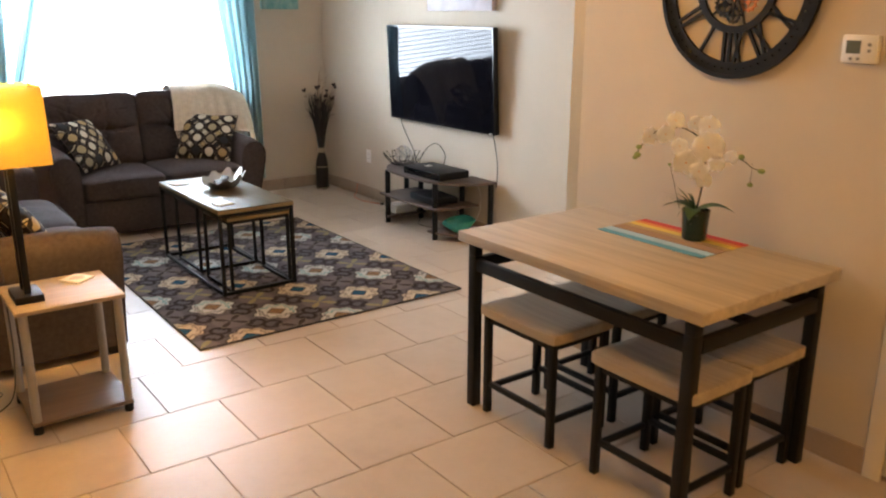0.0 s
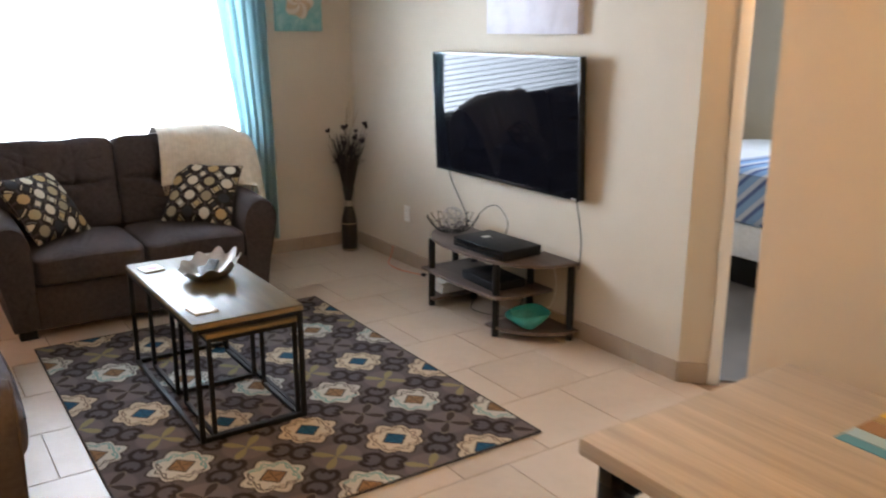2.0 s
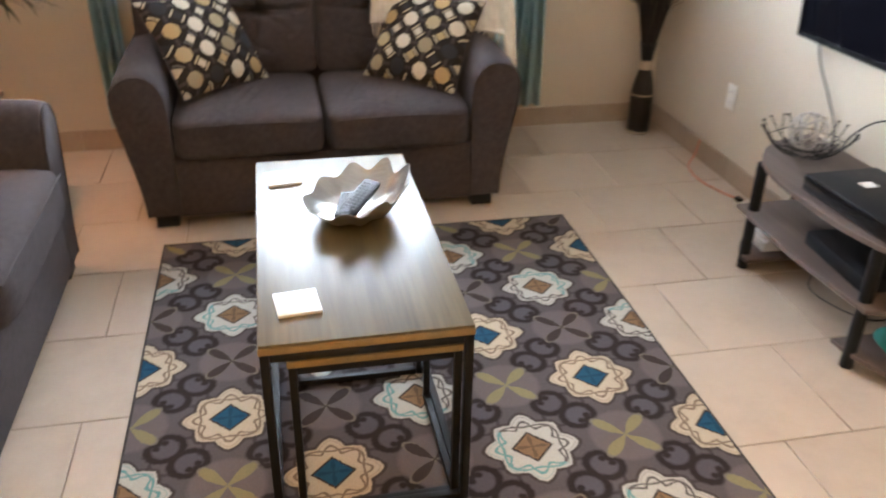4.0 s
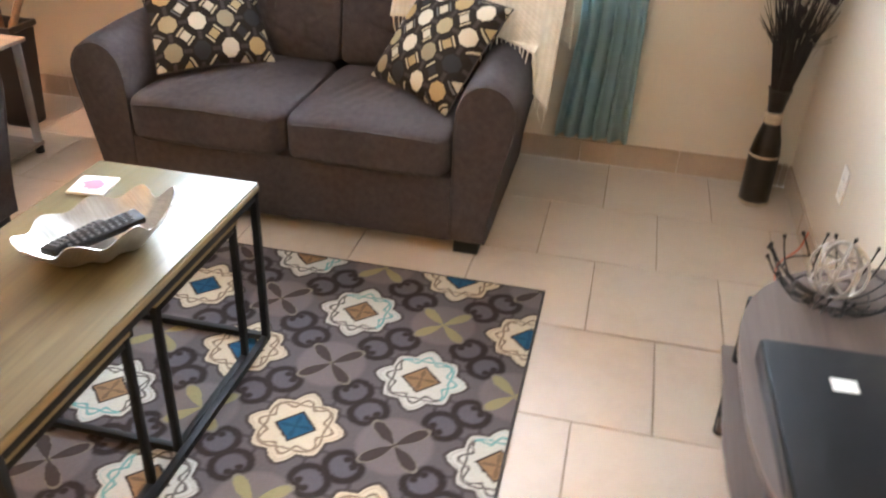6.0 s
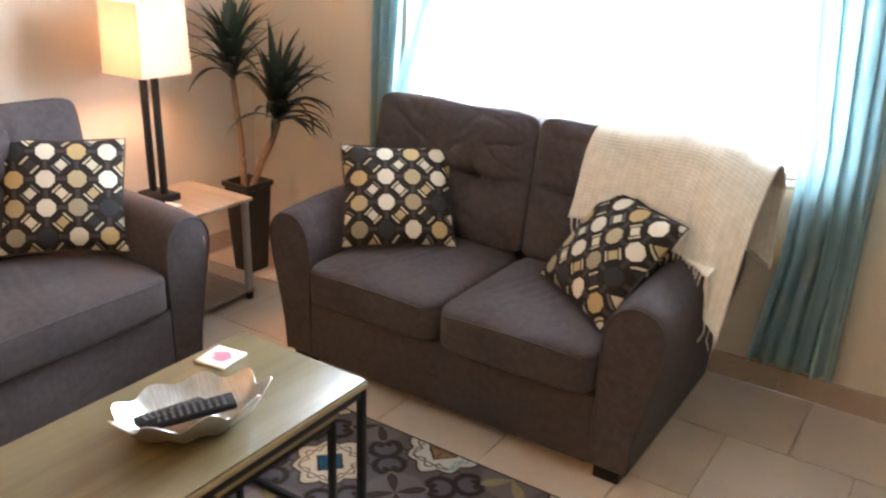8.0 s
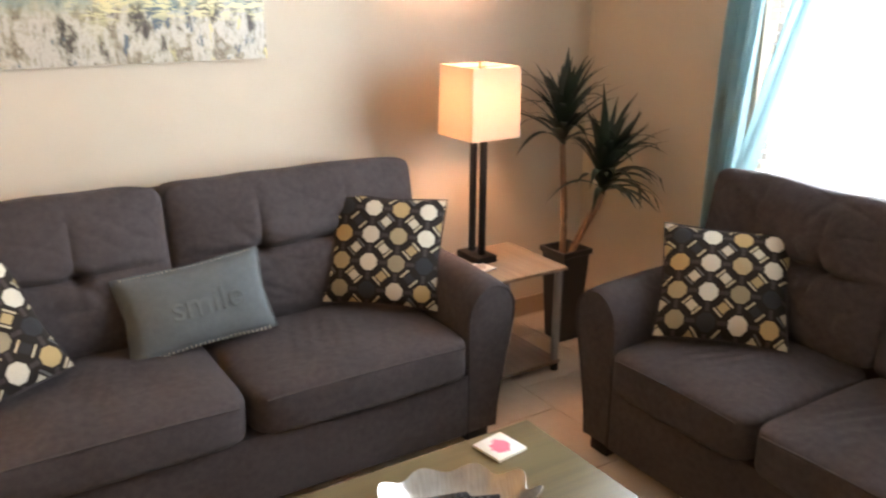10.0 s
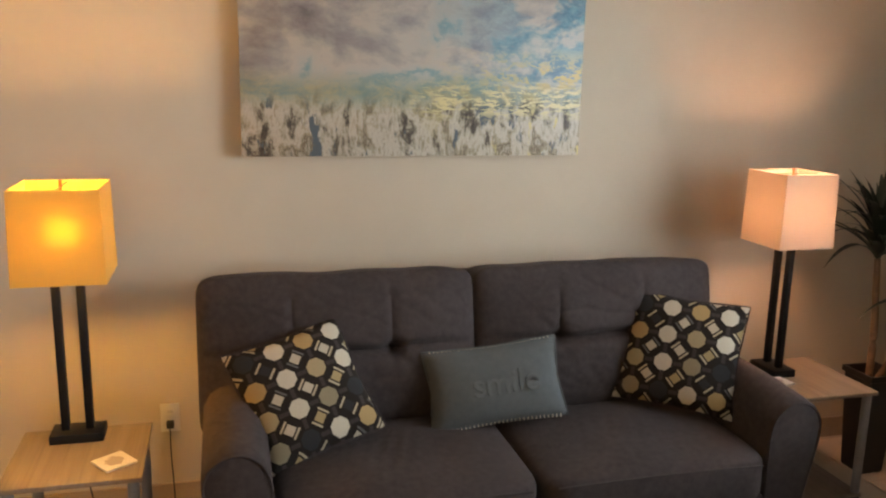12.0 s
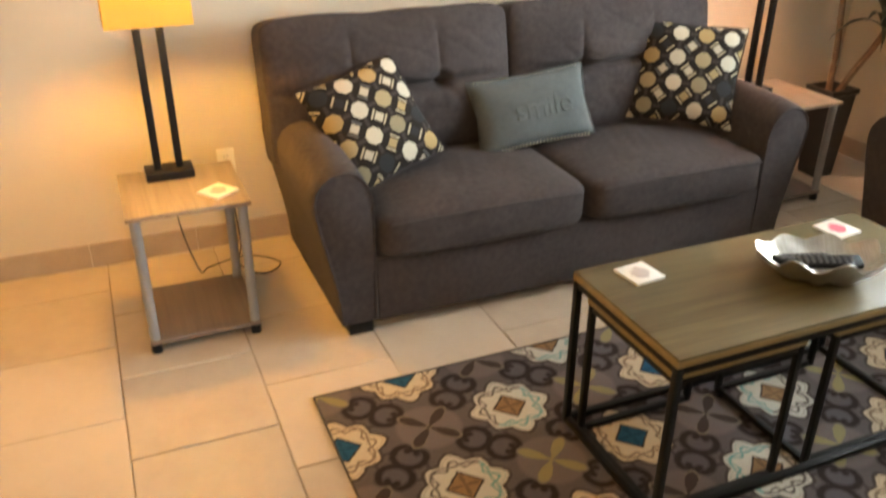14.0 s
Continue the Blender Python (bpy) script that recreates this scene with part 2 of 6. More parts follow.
def shade_material(name, c, soft=0.0):
    m = Mat(name, 0.9, 0, 0.1)
    weave = m.noise(1.0, 2, m.coords("Object", (300, 300, 300)))
    m.colour(m.ramp(weave, [(0.3, scaled(c, 0.92)), (0.7, scaled(c, 1.04))]))
    tr = m.t.nodes.new("ShaderNodeBsdfTranslucent")
    tr.inputs[0].default_value = (*c, 1)
    mix = m.t.nodes.new("ShaderNodeMixShader")
    mix.inputs[0].default_value = 0.5
    m.t.links.new(m.b.outputs[0], mix.inputs[1])
    m.t.links.new(tr.outputs[0], mix.inputs[2])
    out = mix
    if soft:
        rf = m.t.nodes.new("ShaderNodeBsdfRefraction")
        rf.inputs["Color"].default_value = (*c, 1)
        rf.inputs["Roughness"].default_value = 0.95
        rf.inputs["IOR"].default_value = 1.25
        out = m.t.nodes.new("ShaderNodeMixShader")
        out.inputs[0].default_value = soft
        m.t.links.new(mix.outputs[0], out.inputs[1])
        m.t.links.new(rf.outputs[0], out.inputs[2])
    m.t.links.new(out.outputs[0], m.t.nodes["Material Output"].inputs[0])
    return m.bump(weave, 0.3, 0.001).m


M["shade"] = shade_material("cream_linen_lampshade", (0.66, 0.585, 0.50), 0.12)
# linen too; the bulb's yellow glow is partly put into this colour
M["shade_glow_tint"] = shade_material("lamplit_yellow_linen_lampshade", (0.95, 0.78, 0.34), 0.5)
M["slat"] = shade_material("white_blind_slat", (0.88, 0.89, 0.90))


def emitter(name, c, strength):
    m = Mat(name, 0.5)
    m.colour((0.8, 0.8, 0.8))
    m.b.inputs["Emission Color"].default_value = (*c, 1)
    m.b.inputs["Emission Strength"].default_value = strength
    return m.m


M["bulb_1"] = emitter("warm_bulb", (1.0, 0.49, 0.09), BULB_1)
M["bulb_2"] = emitter("soft_bulb", (1.0, 0.53, 0.30), BULB_2)
M["sky_glow"] = emitter("pale_sky", (0.93, 0.97, 1.0), 9)
M["ground"] = plain("pale_ground", (0.35, 0.33, 0.30), 0.9)
M["kitchen_glass"] = emitter("lit_opal_glass", (1.0, 0.52, 0.13), KITCHEN)
M["alcove_fill_glass"] = emitter("alcove_fill_glow", (1.0, 0.52, 0.16), ALCOVE_FILL)
M["hall_glass"] = emitter("lit_warm_glass", (1.0, 0.535, 0.13), HALL)


def glass_pane():
    m = Mat("window_glass", 0.0)
    g = m.t.nodes.new("ShaderNodeBsdfTransparent")
    gl = m.t.nodes.new("ShaderNodeBsdfGlossy")
    gl.inputs["Roughness"].default_value = 0.02
    f = m.t.nodes.new("ShaderNodeFresnel")
    f.inputs[0].default_value = 1.45
    mix = m.t.nodes.new("ShaderNodeMixShader")
    m.t.links.new(f.outputs[0], mix.inputs[0])
    m.t.links.new(g.outputs[0], mix.inputs[1])
    m.t.links.new(gl.outputs[0], mix.inputs[2])
    m.t.links.new(mix.outputs[0], m.t.nodes["Material Output"].inputs[0])
    return m.m


M["glass"] = glass_pane()


def screen_material():
    m = Mat("tv_screen", 0.035, 0, 0.5)
    m.colour((0.004, 0.004, 0.006))
    m.b.inputs["IOR"].default_value = 1.24
    return m.m


M["screen"] = screen_material()


def silver_material():
    m = Mat("brushed_silver", 0.36, 1.0)
    n = m.noise(12, 4) * 0.6 + m.noise(1.0, 2, m.coords("Object", (20, 300, 20))) * 0.4
    m.colour(m.ramp(n, [(0.3, (0.28, 0.26, 0.235)), (0.7, (0.52, 0.49, 0.45))]))
    m.rough(n * 0.2 + 0.26)
    return m.bump(n, 0.2, 0.001).m


M["silver"] = silver_material()


def rug_material():
    m = Mat("patterned_rug", 0.95, 0, 0.1)
    x, y, z = m.xyz(m.coords())
    wob = (m.noise(90, 2) - 0.5) * 0.03
    u = (x - 0.270) * (1 / 0.2688) + wob
    v = (y - 0.288) * (1 / 0.2728) + wob
    s0, t0 = (u + v) * 0.5, (u - v) * 0.5
    s, t = s0.round(), t0.round()
    ds, dt = s0 - s, t0 - t
    du, dv = ds + dt, ds - dt
    r = length(du, dv)
    ang = dv.op("ARCTAN2", du)
    kind = s.mod(2.0)
    # medallion
    lobes = (1.0 - (ang * 4.0).op('SINE').abs()) * 0.035 + (ang * 4.0).cos().abs() * 0.06 + (ang * 4.0).cos() * 0.022 + 0.372
    rim = lobes + 0.04
    dia = du.abs() + dv.abs()
    # four-leaf cross at the odd sites
    su = ((u + 1.0 + v) * 0.5)
    tu = ((u + 1.0 - v) * 0.5)
    es, et = su - su.round(), tu - tu.round()
    eu, ev = es + et, es - et
    er = length(eu, ev)
    eang = ev.op("ARCTAN2", eu)
    leaf = (eang * 4.0 + 3.14159).cos().max(0.0).op("POWER", 0.6) * 0.36 + 0.01
    ckind = su.round().mod(2.0)
    # rings half-way between
    hu, hv = u - (u - 0.5).round() - 0.5, v - (v - 0.5).round() - 0.5
    hr = length(hu, hv)
    alt = ((u - 0.5).round() + (v - 0.5).round()).mod(2.0)
    pu, pv = (hu + hv * (alt * 2.0 - 1.0)) * 0.7071, (hv - hu * (alt * 2.0 - 1.0)) * 0.7071
    au = pu.abs()
    kk = length(au - 0.172, pv * 0.92)
    notch = length(au - 0.315, pv).below(0.072, 0.03).max(length(au - 0.245, pv.abs() - 0.055).below(0.040, 0.025))
    wave = ((u * 6.28318).cos() * (v * 6.28318).cos()).abs()
    col = m.mix(wave.below(0.10, 0.08) * 0.6, (0.098, 0.085, 0.088), (0.030, 0.024, 0.024))
    col = m.mix(kk.below(0.205, 0.03), col, (0.028, 0.021, 0.020))
    col = m.mix(kk.below(0.130, 0.03), col, (0.088, 0.080, 0.090))
    col = m.mix(notch * kk.below(0.21), col, (0.028, 0.021, 0.020))
    # crosses
    leafc = m.mix(ckind, (0.235, 0.205, 0.105), (0.050, 0.037, 0.034))
    col = m.mix(er.below(0.37, 0.05), col, (0.135, 0.117, 0.115))
    col = m.mix(er.below(leaf + 0.03), col, (0.17, 0.15, 0.12))
    col = m.mix(er.below(leaf), col, leafc)
    # medallions
    cream = m.mix(kind, (0.50, 0.42, 0.305), (0.46, 0.45, 0.40))
    col = m.mix(r.below(rim), col, (0.055, 0.045, 0.042))
    col = m.mix(r.below(lobes), col, cream)
    c8 = (ang * 8.0).cos()
    weave_a = (r - 0.325 - c8 * 0.05).abs().below(0.017, 0.014)
    weave_b = (r - 0.335 + (ang * 4.0).cos() * 0.04).abs().below(0.013, 0.014)
    inset = (r - lobes + 0.035).abs().below(0.008, 0.010)
    lines = m.mix(((u + v) * 0.25).round().mod(2.0), (0.05, 0.04, 0.038), (0.08, 0.27, 0.27))
    ink = m.mix(kind, (0.14, 0.10, 0.07), lines)
    col = m.mix(weave_a.max(weave_b) * dia.op("GREATER_THAN", 0.24) * 0.85, col, ink)
    col = m.mix(inset * 0.35, col, ink)
    col = m.mix(dia.below(0.222), col, (0.035, 0.026, 0.024))
    centre = m.mix(kind, (0.018, 0.078, 0.14), (0.235, 0.145, 0.075))
    col = m.mix(dia.below(0.190), col, centre)
    x4 = ((ang * 4.0 + 0.0).cos().max(0.0) * 0.16).max(0.02)
    col = m.mix(r.below(x4) * 0.55, col, m.mix(kind, (0.01, 0.04, 0.07), (0.08, 0.05, 0.03)))
    pile = m.noise(260, 3)
    col = m.mix(0.6, col, m.ramp(pile, [(0.3, (0.72, 0.72, 0.72)), (0.7, (1.0, 1.0, 1.0))]), "MULTIPLY")
    m.colour(col)
    return m.bump(pile * 0.7 + m.noise(20, 2) * 0.3, 0.5, 0.003).m


M["rug"] = rug_material()
M["rug_binding"] = fabric("dark_rug_binding", (0.045, 0.04, 0.04))


def pillow_material():
    m = Mat("geometric_print", 0.9, 0, 0.15)
    x, y, z = m.xyz(m.coords())
    p = 0.105
    u, v = x * (1 / p) + 0.5, y * (1 / p) + 0.5
    s, t = u.round(), v.round()
    du, dv = u - s, v - t
    octa = du.abs().max(dv.abs()).max((du.abs() + dv.abs()) * 0.72)
    hu, hv = u - (u - 0.5).round() - 0.5, v - (v - 0.5).round() - 0.5
    cell = ((u - 0.5).round() + (v - 0.5).round() * 3.0)
    a, b = (hu + hv) * 0.7071, (hu - hv) * 0.7071
    dark = (0.022, 0.018, 0.016)
    flip = cell.mod(2.0)
    aa, bb = a * flip + b * (1.0 - flip), b * flip + a * (1.0 - flip)
    bars = (aa.abs() - 0.235).abs().below(0.032, 0.02) * bb.abs().below(0.19, 0.02)
    col = m.mix(du.abs().max(dv.abs()).below(0.5) * (du.abs().min(dv.abs())).below(0.07, 0.02), dark, (0.05, 0.042, 0.04))
    col = m.mix(bars, col, m.mix((cell + 1.0).mod(4.0).below(0.5, 0.1), (0.46, 0.40, 0.28), (0.12, 0.12, 0.12)))
    sq = a.abs().max(b.abs())
    sc = m.mix((cell + 2.0).mod(4.0).below(0.5, 0.1), (0.50, 0.45, 0.35), (0.03, 0.03, 0.032))
    sc = m.mix((cell - 1.0).mod(4.0).below(0.5, 0.1), sc, (0.38, 0.29, 0.15))
    col = m.mix(sq.below(0.185, 0.02), col, dark)
    col = m.mix(sq.below(0.15, 0.02), col, sc)
    pick = (s * 2.0 + t * 3.0).mod(7.0)
    disc = m.mix((pick - 4.0).abs().below(0.5, 0.1), (0.56, 0.52, 0.42), (0.03, 0.032, 0.035))
    disc = m.mix((pick - 1.0).abs().below(0.5, 0.1), disc, (0.40, 0.29, 0.14))
    disc = m.mix((pick - 2.0).abs().below(0.5, 0.1), disc, (0.27, 0.235, 0.155))
    disc = m.mix((pick - 5.0).abs().below(0.5, 0.1), disc, (0.36, 0.30, 0.18))
    col = m.mix(octa.below(0.345, 0.02), col, dark)
    col = m.mix(octa.below(0.30, 0.02), col, disc)
    n = m.noise(300, 2)
    col = m.mix(0.6, col, m.ramp(n, [(0.3, (0.8, 0.8, 0.8)), (0.7, (1.0, 1.0, 1.0))]), "MULTIPLY")
    m.colour(col)
    return m.bump(n * 0.5 + m.noise(16, 3) * 0.5, 0.35, 0.003).m


M["pillow"] = pillow_material()


def painting_material():
    """A misty field: cloudy sky with blue and gold, a teal horizon, and pale drips below."""
    m = Mat("abstract_landscape_painting", 0.35)
    x, y, z = m.xyz(m.coords())
    a = m.noise(2.6, 7, m.coords("Object", (1.0, 1.0, 1.6)), 0.56, 0.3)
    b = m.noise(2.6, 6, m.coords("Object", (1.2, 1.0, 2.0), (5, 2, 1)), 0.65, 0.2)
    g = m.noise(11.0, 6, m.coords("Object", (1.0, 1.0, 1.8), (1, 7, 3)), 0.75, 0.3)
    right = ((x + 0.05) * 1.6).clamp()
    lean = z * 0.22 - x * 0.10
    skyc = m.ramp(a * 0.88 + g * 0.12 - lean, [(0.30, (0.17, 0.155, 0.17)), (0.40, (0.33, 0.32, 0.32)), (0.47, (0.48, 0.45, 0.40)), (0.52, (0.44, 0.45, 0.42)), (0.555, (0.20, 0.34, 0.38)), (0.60, (0.44, 0.46, 0.43))])
    skyc = m.mix((1.0 - b.below(0.47, 0.07)) * right * (z + 0.05).op('GREATER_THAN', 0.0) * 0.85, skyc, m.ramp(g, [(0.4, (0.03, 0.17, 0.28)), (0.6, (0.16, 0.36, 0.45))]))
    skyc = m.mix((1.0 - g.below(0.52, 0.04)) * right * (z + 0.10).abs().below(0.14, 0.1), skyc, (0.58, 0.48, 0.20))
    jag = m.coords("Object", (12, 1, 4), (2, 2, 2))
    drip = m.noise(1.0, 7, jag, 0.72, 0.25)
    big = m.noise(1.0, 5, m.coords("Object", (6, 1, 5), (8, 2, 5)), 0.6, 0.2)
    drip2 = m.noise(1.0, 6, m.coords("Object", (9, 1, 4), (8, 2, 5)), 0.65, 0.2)
    low = m.ramp(drip * 0.6 + big * 0.4, [(0.38, (0.03, 0.025, 0.026)), (0.435, (0.11, 0.095, 0.075)), (0.465, (0.40, 0.37, 0.29)), (0.505, (0.56, 0.53, 0.46)), (0.545, (0.38, 0.34, 0.25)), (0.575, (0.17, 0.14, 0.09)), (0.61, (0.48, 0.44, 0.36)), (0.66, (0.05, 0.042, 0.045))])
    low = m.mix(drip2.below(0.415, 0.03), low, (0.10, 0.13, 0.155))
    low = m.mix((1.0 - drip2.below(0.60, 0.03)) * right, low, (0.62, 0.54, 0.25))
    edge = z + (drip - 0.5) * 0.10
    col = m.mix(edge.below(-0.115, 0.05), skyc, low)
    teal = (z + 0.095 + (a - 0.5) * 0.09).abs().below(0.045, 0.07)
    col = m.mix(teal * 0.75, col, m.ramp(g, [(0.35, (0.10, 0.25, 0.26)), (0.65, (0.42, 0.36, 0.17))]))
    gold = m.noise(1.0, 5, m.coords('Object', (16, 1, 60), (3, 3, 3)), 0.7, 0.4)
    streak = (1.0 - gold.below(0.52, 0.03)) * ((x + (big - 0.5) * 1.2) * 4.0).clamp() * (z + 0.125).abs().below(0.06, 0.05)
    col = m.mix(streak, col, (0.66, 0.60, 0.33))
    m.colour(col)
    return m.bump(g * 0.6 + drip * 0.4, 0.5, 0.003).m


M["painting"] = painting_material()
M["canvas"] = plain("painting_canvas_edge", (0.42, 0.36, 0.27), 0.7, var=0.2, scale=14)


def washed_boards():
    m = Mat("whitewashed_boards", 0.6)
    a = m.noise(1.0, 5, m.coords("Object", (2, 26, 2)), 0.65, 0.4)
    b = m.noise(7.0, 4)
    m.colour(m.ramp(a * 0.7 + b * 0.3, [(0.3, (0.36, 0.33, 0.36)), (0.5, (0.56, 0.53, 0.57)), (0.7, (0.66, 0.63, 0.66))]))
    return m.bump(a, 0.3, 0.002).m


M["boards"] = washed_boards()


def shell_picture():
    m = Mat("teal_shell_print", 0.5)
    x, y, z = m.xyz(m.coords())
    r = length(x, z - 0.02)
    ang = (z - 0.02).op("ARCTAN2", x)
    n = m.noise(14, 5, None, 0.6, 0.6)
    bg = m.ramp(n, [(0.3, (0.12, 0.33, 0.34)), (0.7, (0.32, 0.52, 0.49))])
    body = m.ramp((ang * 5.0 + r * 60.0).cos() * 0.3 + n * 0.7, [(0.2, (0.50, 0.36, 0.22)), (0.8, (0.66, 0.60, 0.50))])
    col = m.mix(r.below((ang * 5.0).cos() * 0.012 + 0.105, 0.01), bg, body)
    m.colour(col)
    return m.bump(n, 0.2, 0.001).m


M["shell_print"] = shell_picture()


def coaster_print(name, c):
    m = Mat(name, 0.5)
    x, y, z = m.xyz(m.coords())
    r = length(x, y)
    n = m.noise(60, 4, None, 0.6, 0.5)
    m.colour(m.mix(r.below((n - 0.5) * 0.05 + 0.028, 0.006), (0.72, 0.69, 0.64), c))
    return m.m


M["coaster_pink"] = coaster_print("white_coaster_pink_print", (0.66, 0.14, 0.20))
M["coaster_grey"] = coaster_print("white_coaster_grey_print", (0.42, 0.36, 0.33))


def blanket_material():
    m = Mat("striped_blanket", 0.9, 0, 0.1)
    x, y, z = m.xyz(m.coords())
    s = (y * 7.0 + z * 7.0).mod(1.0)
    m.colour(m.mix(s.below(0.45, 0.05), m.mix(s.below(0.7, 0.05), (0.50, 0.54, 0.62), (0.10, 0.14, 0.30)), (0.23, 0.36, 0.58)))
    return m.bump(m.noise(300, 2), 0.3, 0.002).m


M["blanket"] = blanket_material()
M["bedroom_floor"] = plain("grey_bedroom_floor", (0.13, 0.125, 0.125), 0.6, var=0.15)


# ---- mesh helpers ----
def box(bm, x0, x1, y0, y1, z0, z1, bevel=0.0, seg=2):
    r = bmesh.ops.create_cube(bm, size=1)
    bmesh.ops.scale(bm, vec=(x1 - x0, y1 - y0, z1 - z0), verts=r["verts"])
    bmesh.ops.translate(bm, vec=((x0 + x1) / 2, (y0 + y1) / 2, (z0 + z1) / 2), verts=r["verts"])
    if bevel:
        es = list({e for v in r["verts"] for e in v.link_edges})
        bmesh.ops.bevel(bm, geom=es, offset=bevel, segments=seg, affect="EDGES", profile=0.5)
    return bm


def boxed(*a, **k):
    return box(bmesh.new(), *a, **k)


def mesh_of(name, bm, material, smooth=True):
    me = bpy.data.meshes.new(name)
    bmesh.ops.recalc_face_normals(bm, faces=bm.faces[:])
    bm.to_mesh(me)
    bm.free()
    for mt in (material if isinstance(material, (list, tuple)) else [material]):
        me.materials.append(mt)
    if smooth:
        me.shade_smooth()
        me.set_sharp_from_angle(angle=radians(38))
    return me


def part(name, bm, material, parent=None, label="", m=None, smooth=True):
    """Links a bmesh, in its parent's space, as one mesh object."""
    o = new(name, mesh_of(name, bm, material, smooth))
    if parent:
        o.parent = parent
    if m is not None:
        o.matrix_basis = m
    return tagged(o, label)


def thing(name, m, label, category, group=""):
    o = new(name)
    o.empty_display_size = 0.05
    o.matrix_basis = m
    return tagged(o, label, category, group)


def setting(name, bm, material, label=""):
    return tagged(part(name, bm, material, None, label), kind="structure")


def tube(bm, pts, r, n=8, closed=False, taper=None):
    """A tube along points. taper: radius factor at the end."""
    pts = [Vector(p) for p in pts]
    rings = []
    up = Vector((0, 0, 1))
    count = len(pts)
    for i, p in enumerate(pts):
        a = pts[(i - 1) % count] if (closed or i) else p
        b = pts[(i + 1) % count] if (closed or i < count - 1) else p
        d = (b - a).normalized()
        side = d.cross(up)
        if side.length < 0.05:
            side = d.cross(Vector((0, 1, 0)))
        side.normalize()
        other = d.cross(side).normalized()
        rr = r * (1 + (taper - 1) * i / (count - 1)) if taper is not None else r
        rings.append([bm.verts.new(p + side * rr * math.cos(2 * math.pi * k / n) + other * rr * math.sin(2 * math.pi * k / n)) for k in range(n)])
    for i in range(count if closed else count - 1):
        a, b = rings[i], rings[(i + 1) % count]
        for k in range(n):
            bm.faces.new((a[k], a[(k + 1) % n], b[(k + 1) % n], b[k]))
    if not closed:
        bm.faces.new(rings[0][::-1])
        bm.faces.new(rings[-1])
    return bm


def tubed(*a, **k):
    return tube(bmesh.new(), *a, **k)


def arc_points(points, steps=8):
    """A smooth line (Catmull-Rom) through points."""
    p = [Vector(q) for q in points]
    p = [p[0] * 2 - p[1], *p, p[-1] * 2 - p[-2]]
    out = []
    for i in range(1, len(p) - 2):
        for k in range(steps):
            t = k / steps
            out.append(0.5 * ((2 * p[i]) + (p[i + 1] - p[i - 1]) * t + (2 * p[i - 1] - 5 * p[i] + 4 * p[i + 1] - p[i + 2]) * t * t
                              + (3 * p[i] - p[i - 1] - 3 * p[i + 1] + p[i + 2]) * t ** 3))
    out.append(p[-2])
    return out


def lathe(bm, profile, n=32, cx=0.0, cy=0.0, z=0.0):
    rings = []
    for r, h in profile:
        if r < 1e-5:
            rings.append([bm.verts.new((cx, cy, z + h))])
        else:
            rings.append([bm.verts.new((cx + r * math.cos(2 * math.pi * k / n), cy + r * math.sin(2 * math.pi * k / n), z + h)) for k in range(n)])
    for a, b in zip(rings, rings[1:]):
        for k in range(n):
            q = [a[k % len(a)], a[(k + 1) % len(a)], b[(k + 1) % len(b)], b[k % len(b)]]
            q = list(dict.fromkeys(q))
            if len(q) > 2:
                bm.faces.new(q)
    return bm


def prism(bm, outline, z0, z1, bevel=0.0):
    """An outline in x and y between two heights."""
    bot = [bm.verts.new((x, y, z0)) for x, y in outline]
    top = [bm.verts.new((x, y, z1)) for x, y in outline]
    n = len(outline)
    fs = [bm.faces.new(bot[::-1]), bm.faces.new(top)]
    for k in range(n):
        bm.faces.new((bot[k], bot[(k + 1) % n], top[(k + 1) % n], top[k]))
    if bevel:
        es = [e for f in fs for e in f.edges]
        bmesh.ops.bevel(bm, geom=es, offset=bevel, segments=2, affect="EDGES", profile=0.5)
    return bm


def soft_box(sx, sy, sz, k=7, n=14, shape=None):
    """A rounded block, sizes as half lengths; shape moves each point, given it in -1..1."""
    bm = bmesh.new()
    bmesh.ops.create_cube(bm, size=2)
    bmesh.ops.subdivide_edges(bm, edges=bm.edges[:], cuts=n, use_grid_fill=True)
    for v in bm.verts:
        x, y, z = v.co
        f = (abs(x) ** k + abs(y) ** k + abs(z) ** k) ** (-1 / k)
        u = Vector((x * f, y * f, z * f))
        p = Vector((u.x * sx, u.y * sy, u.z * sz))
        v.co = shape(u, p) if shape else p
    return bm


def sheet(bm, nu, nv, at, thick=0.0):
    """A grid at(u, v), u and v in 0..1, with UVs; given a thickness it becomes a closed slab."""
    g = [[bm.verts.new(at(i / nu, j / nv)) for j in range(nv + 1)] for i in range(nu + 1)]
    uv = bm.loops.layers.uv.verify()
    for i in range(nu):
        for j in range(nv):
            f = bm.faces.new((g[i][j], g[i + 1][j], g[i + 1][j + 1], g[i][j + 1]))
            for l, (a, b) in zip(f.loops, ((i, j), (i + 1, j), (i + 1, j + 1), (i, j + 1))):
                l[uv].uv = (a / nu, b / nv)
    if thick:
        bmesh.ops.recalc_face_normals(bm, faces=bm.faces[:])
        bmesh.ops.solidify(bm, geom=bm.faces[:], thickness=thick)
    return bm


# ---- the rooms ----
X_TV, X_CLOCK, Y_N, H = 3.76, 2.78, 7.11, 2.44
TX, TY, TX0, TX1, TY0 = 0.426, 0.4325, 0.876, 1.0915, 3.21

fl = bmesh.new()
box(fl, -2.6, -0.06, -2.6, 2.0, -0.12, -0.006)
box(fl, -0.06, 2.84, -2.6, Y_N, -0.12, -0.006)
box(fl, 2.84, 3.82, 2.70, Y_N, -0.12, -0.006)
box(fl, 3.82, 4.75, 2.70, 3.90, -0.12, -0.006)
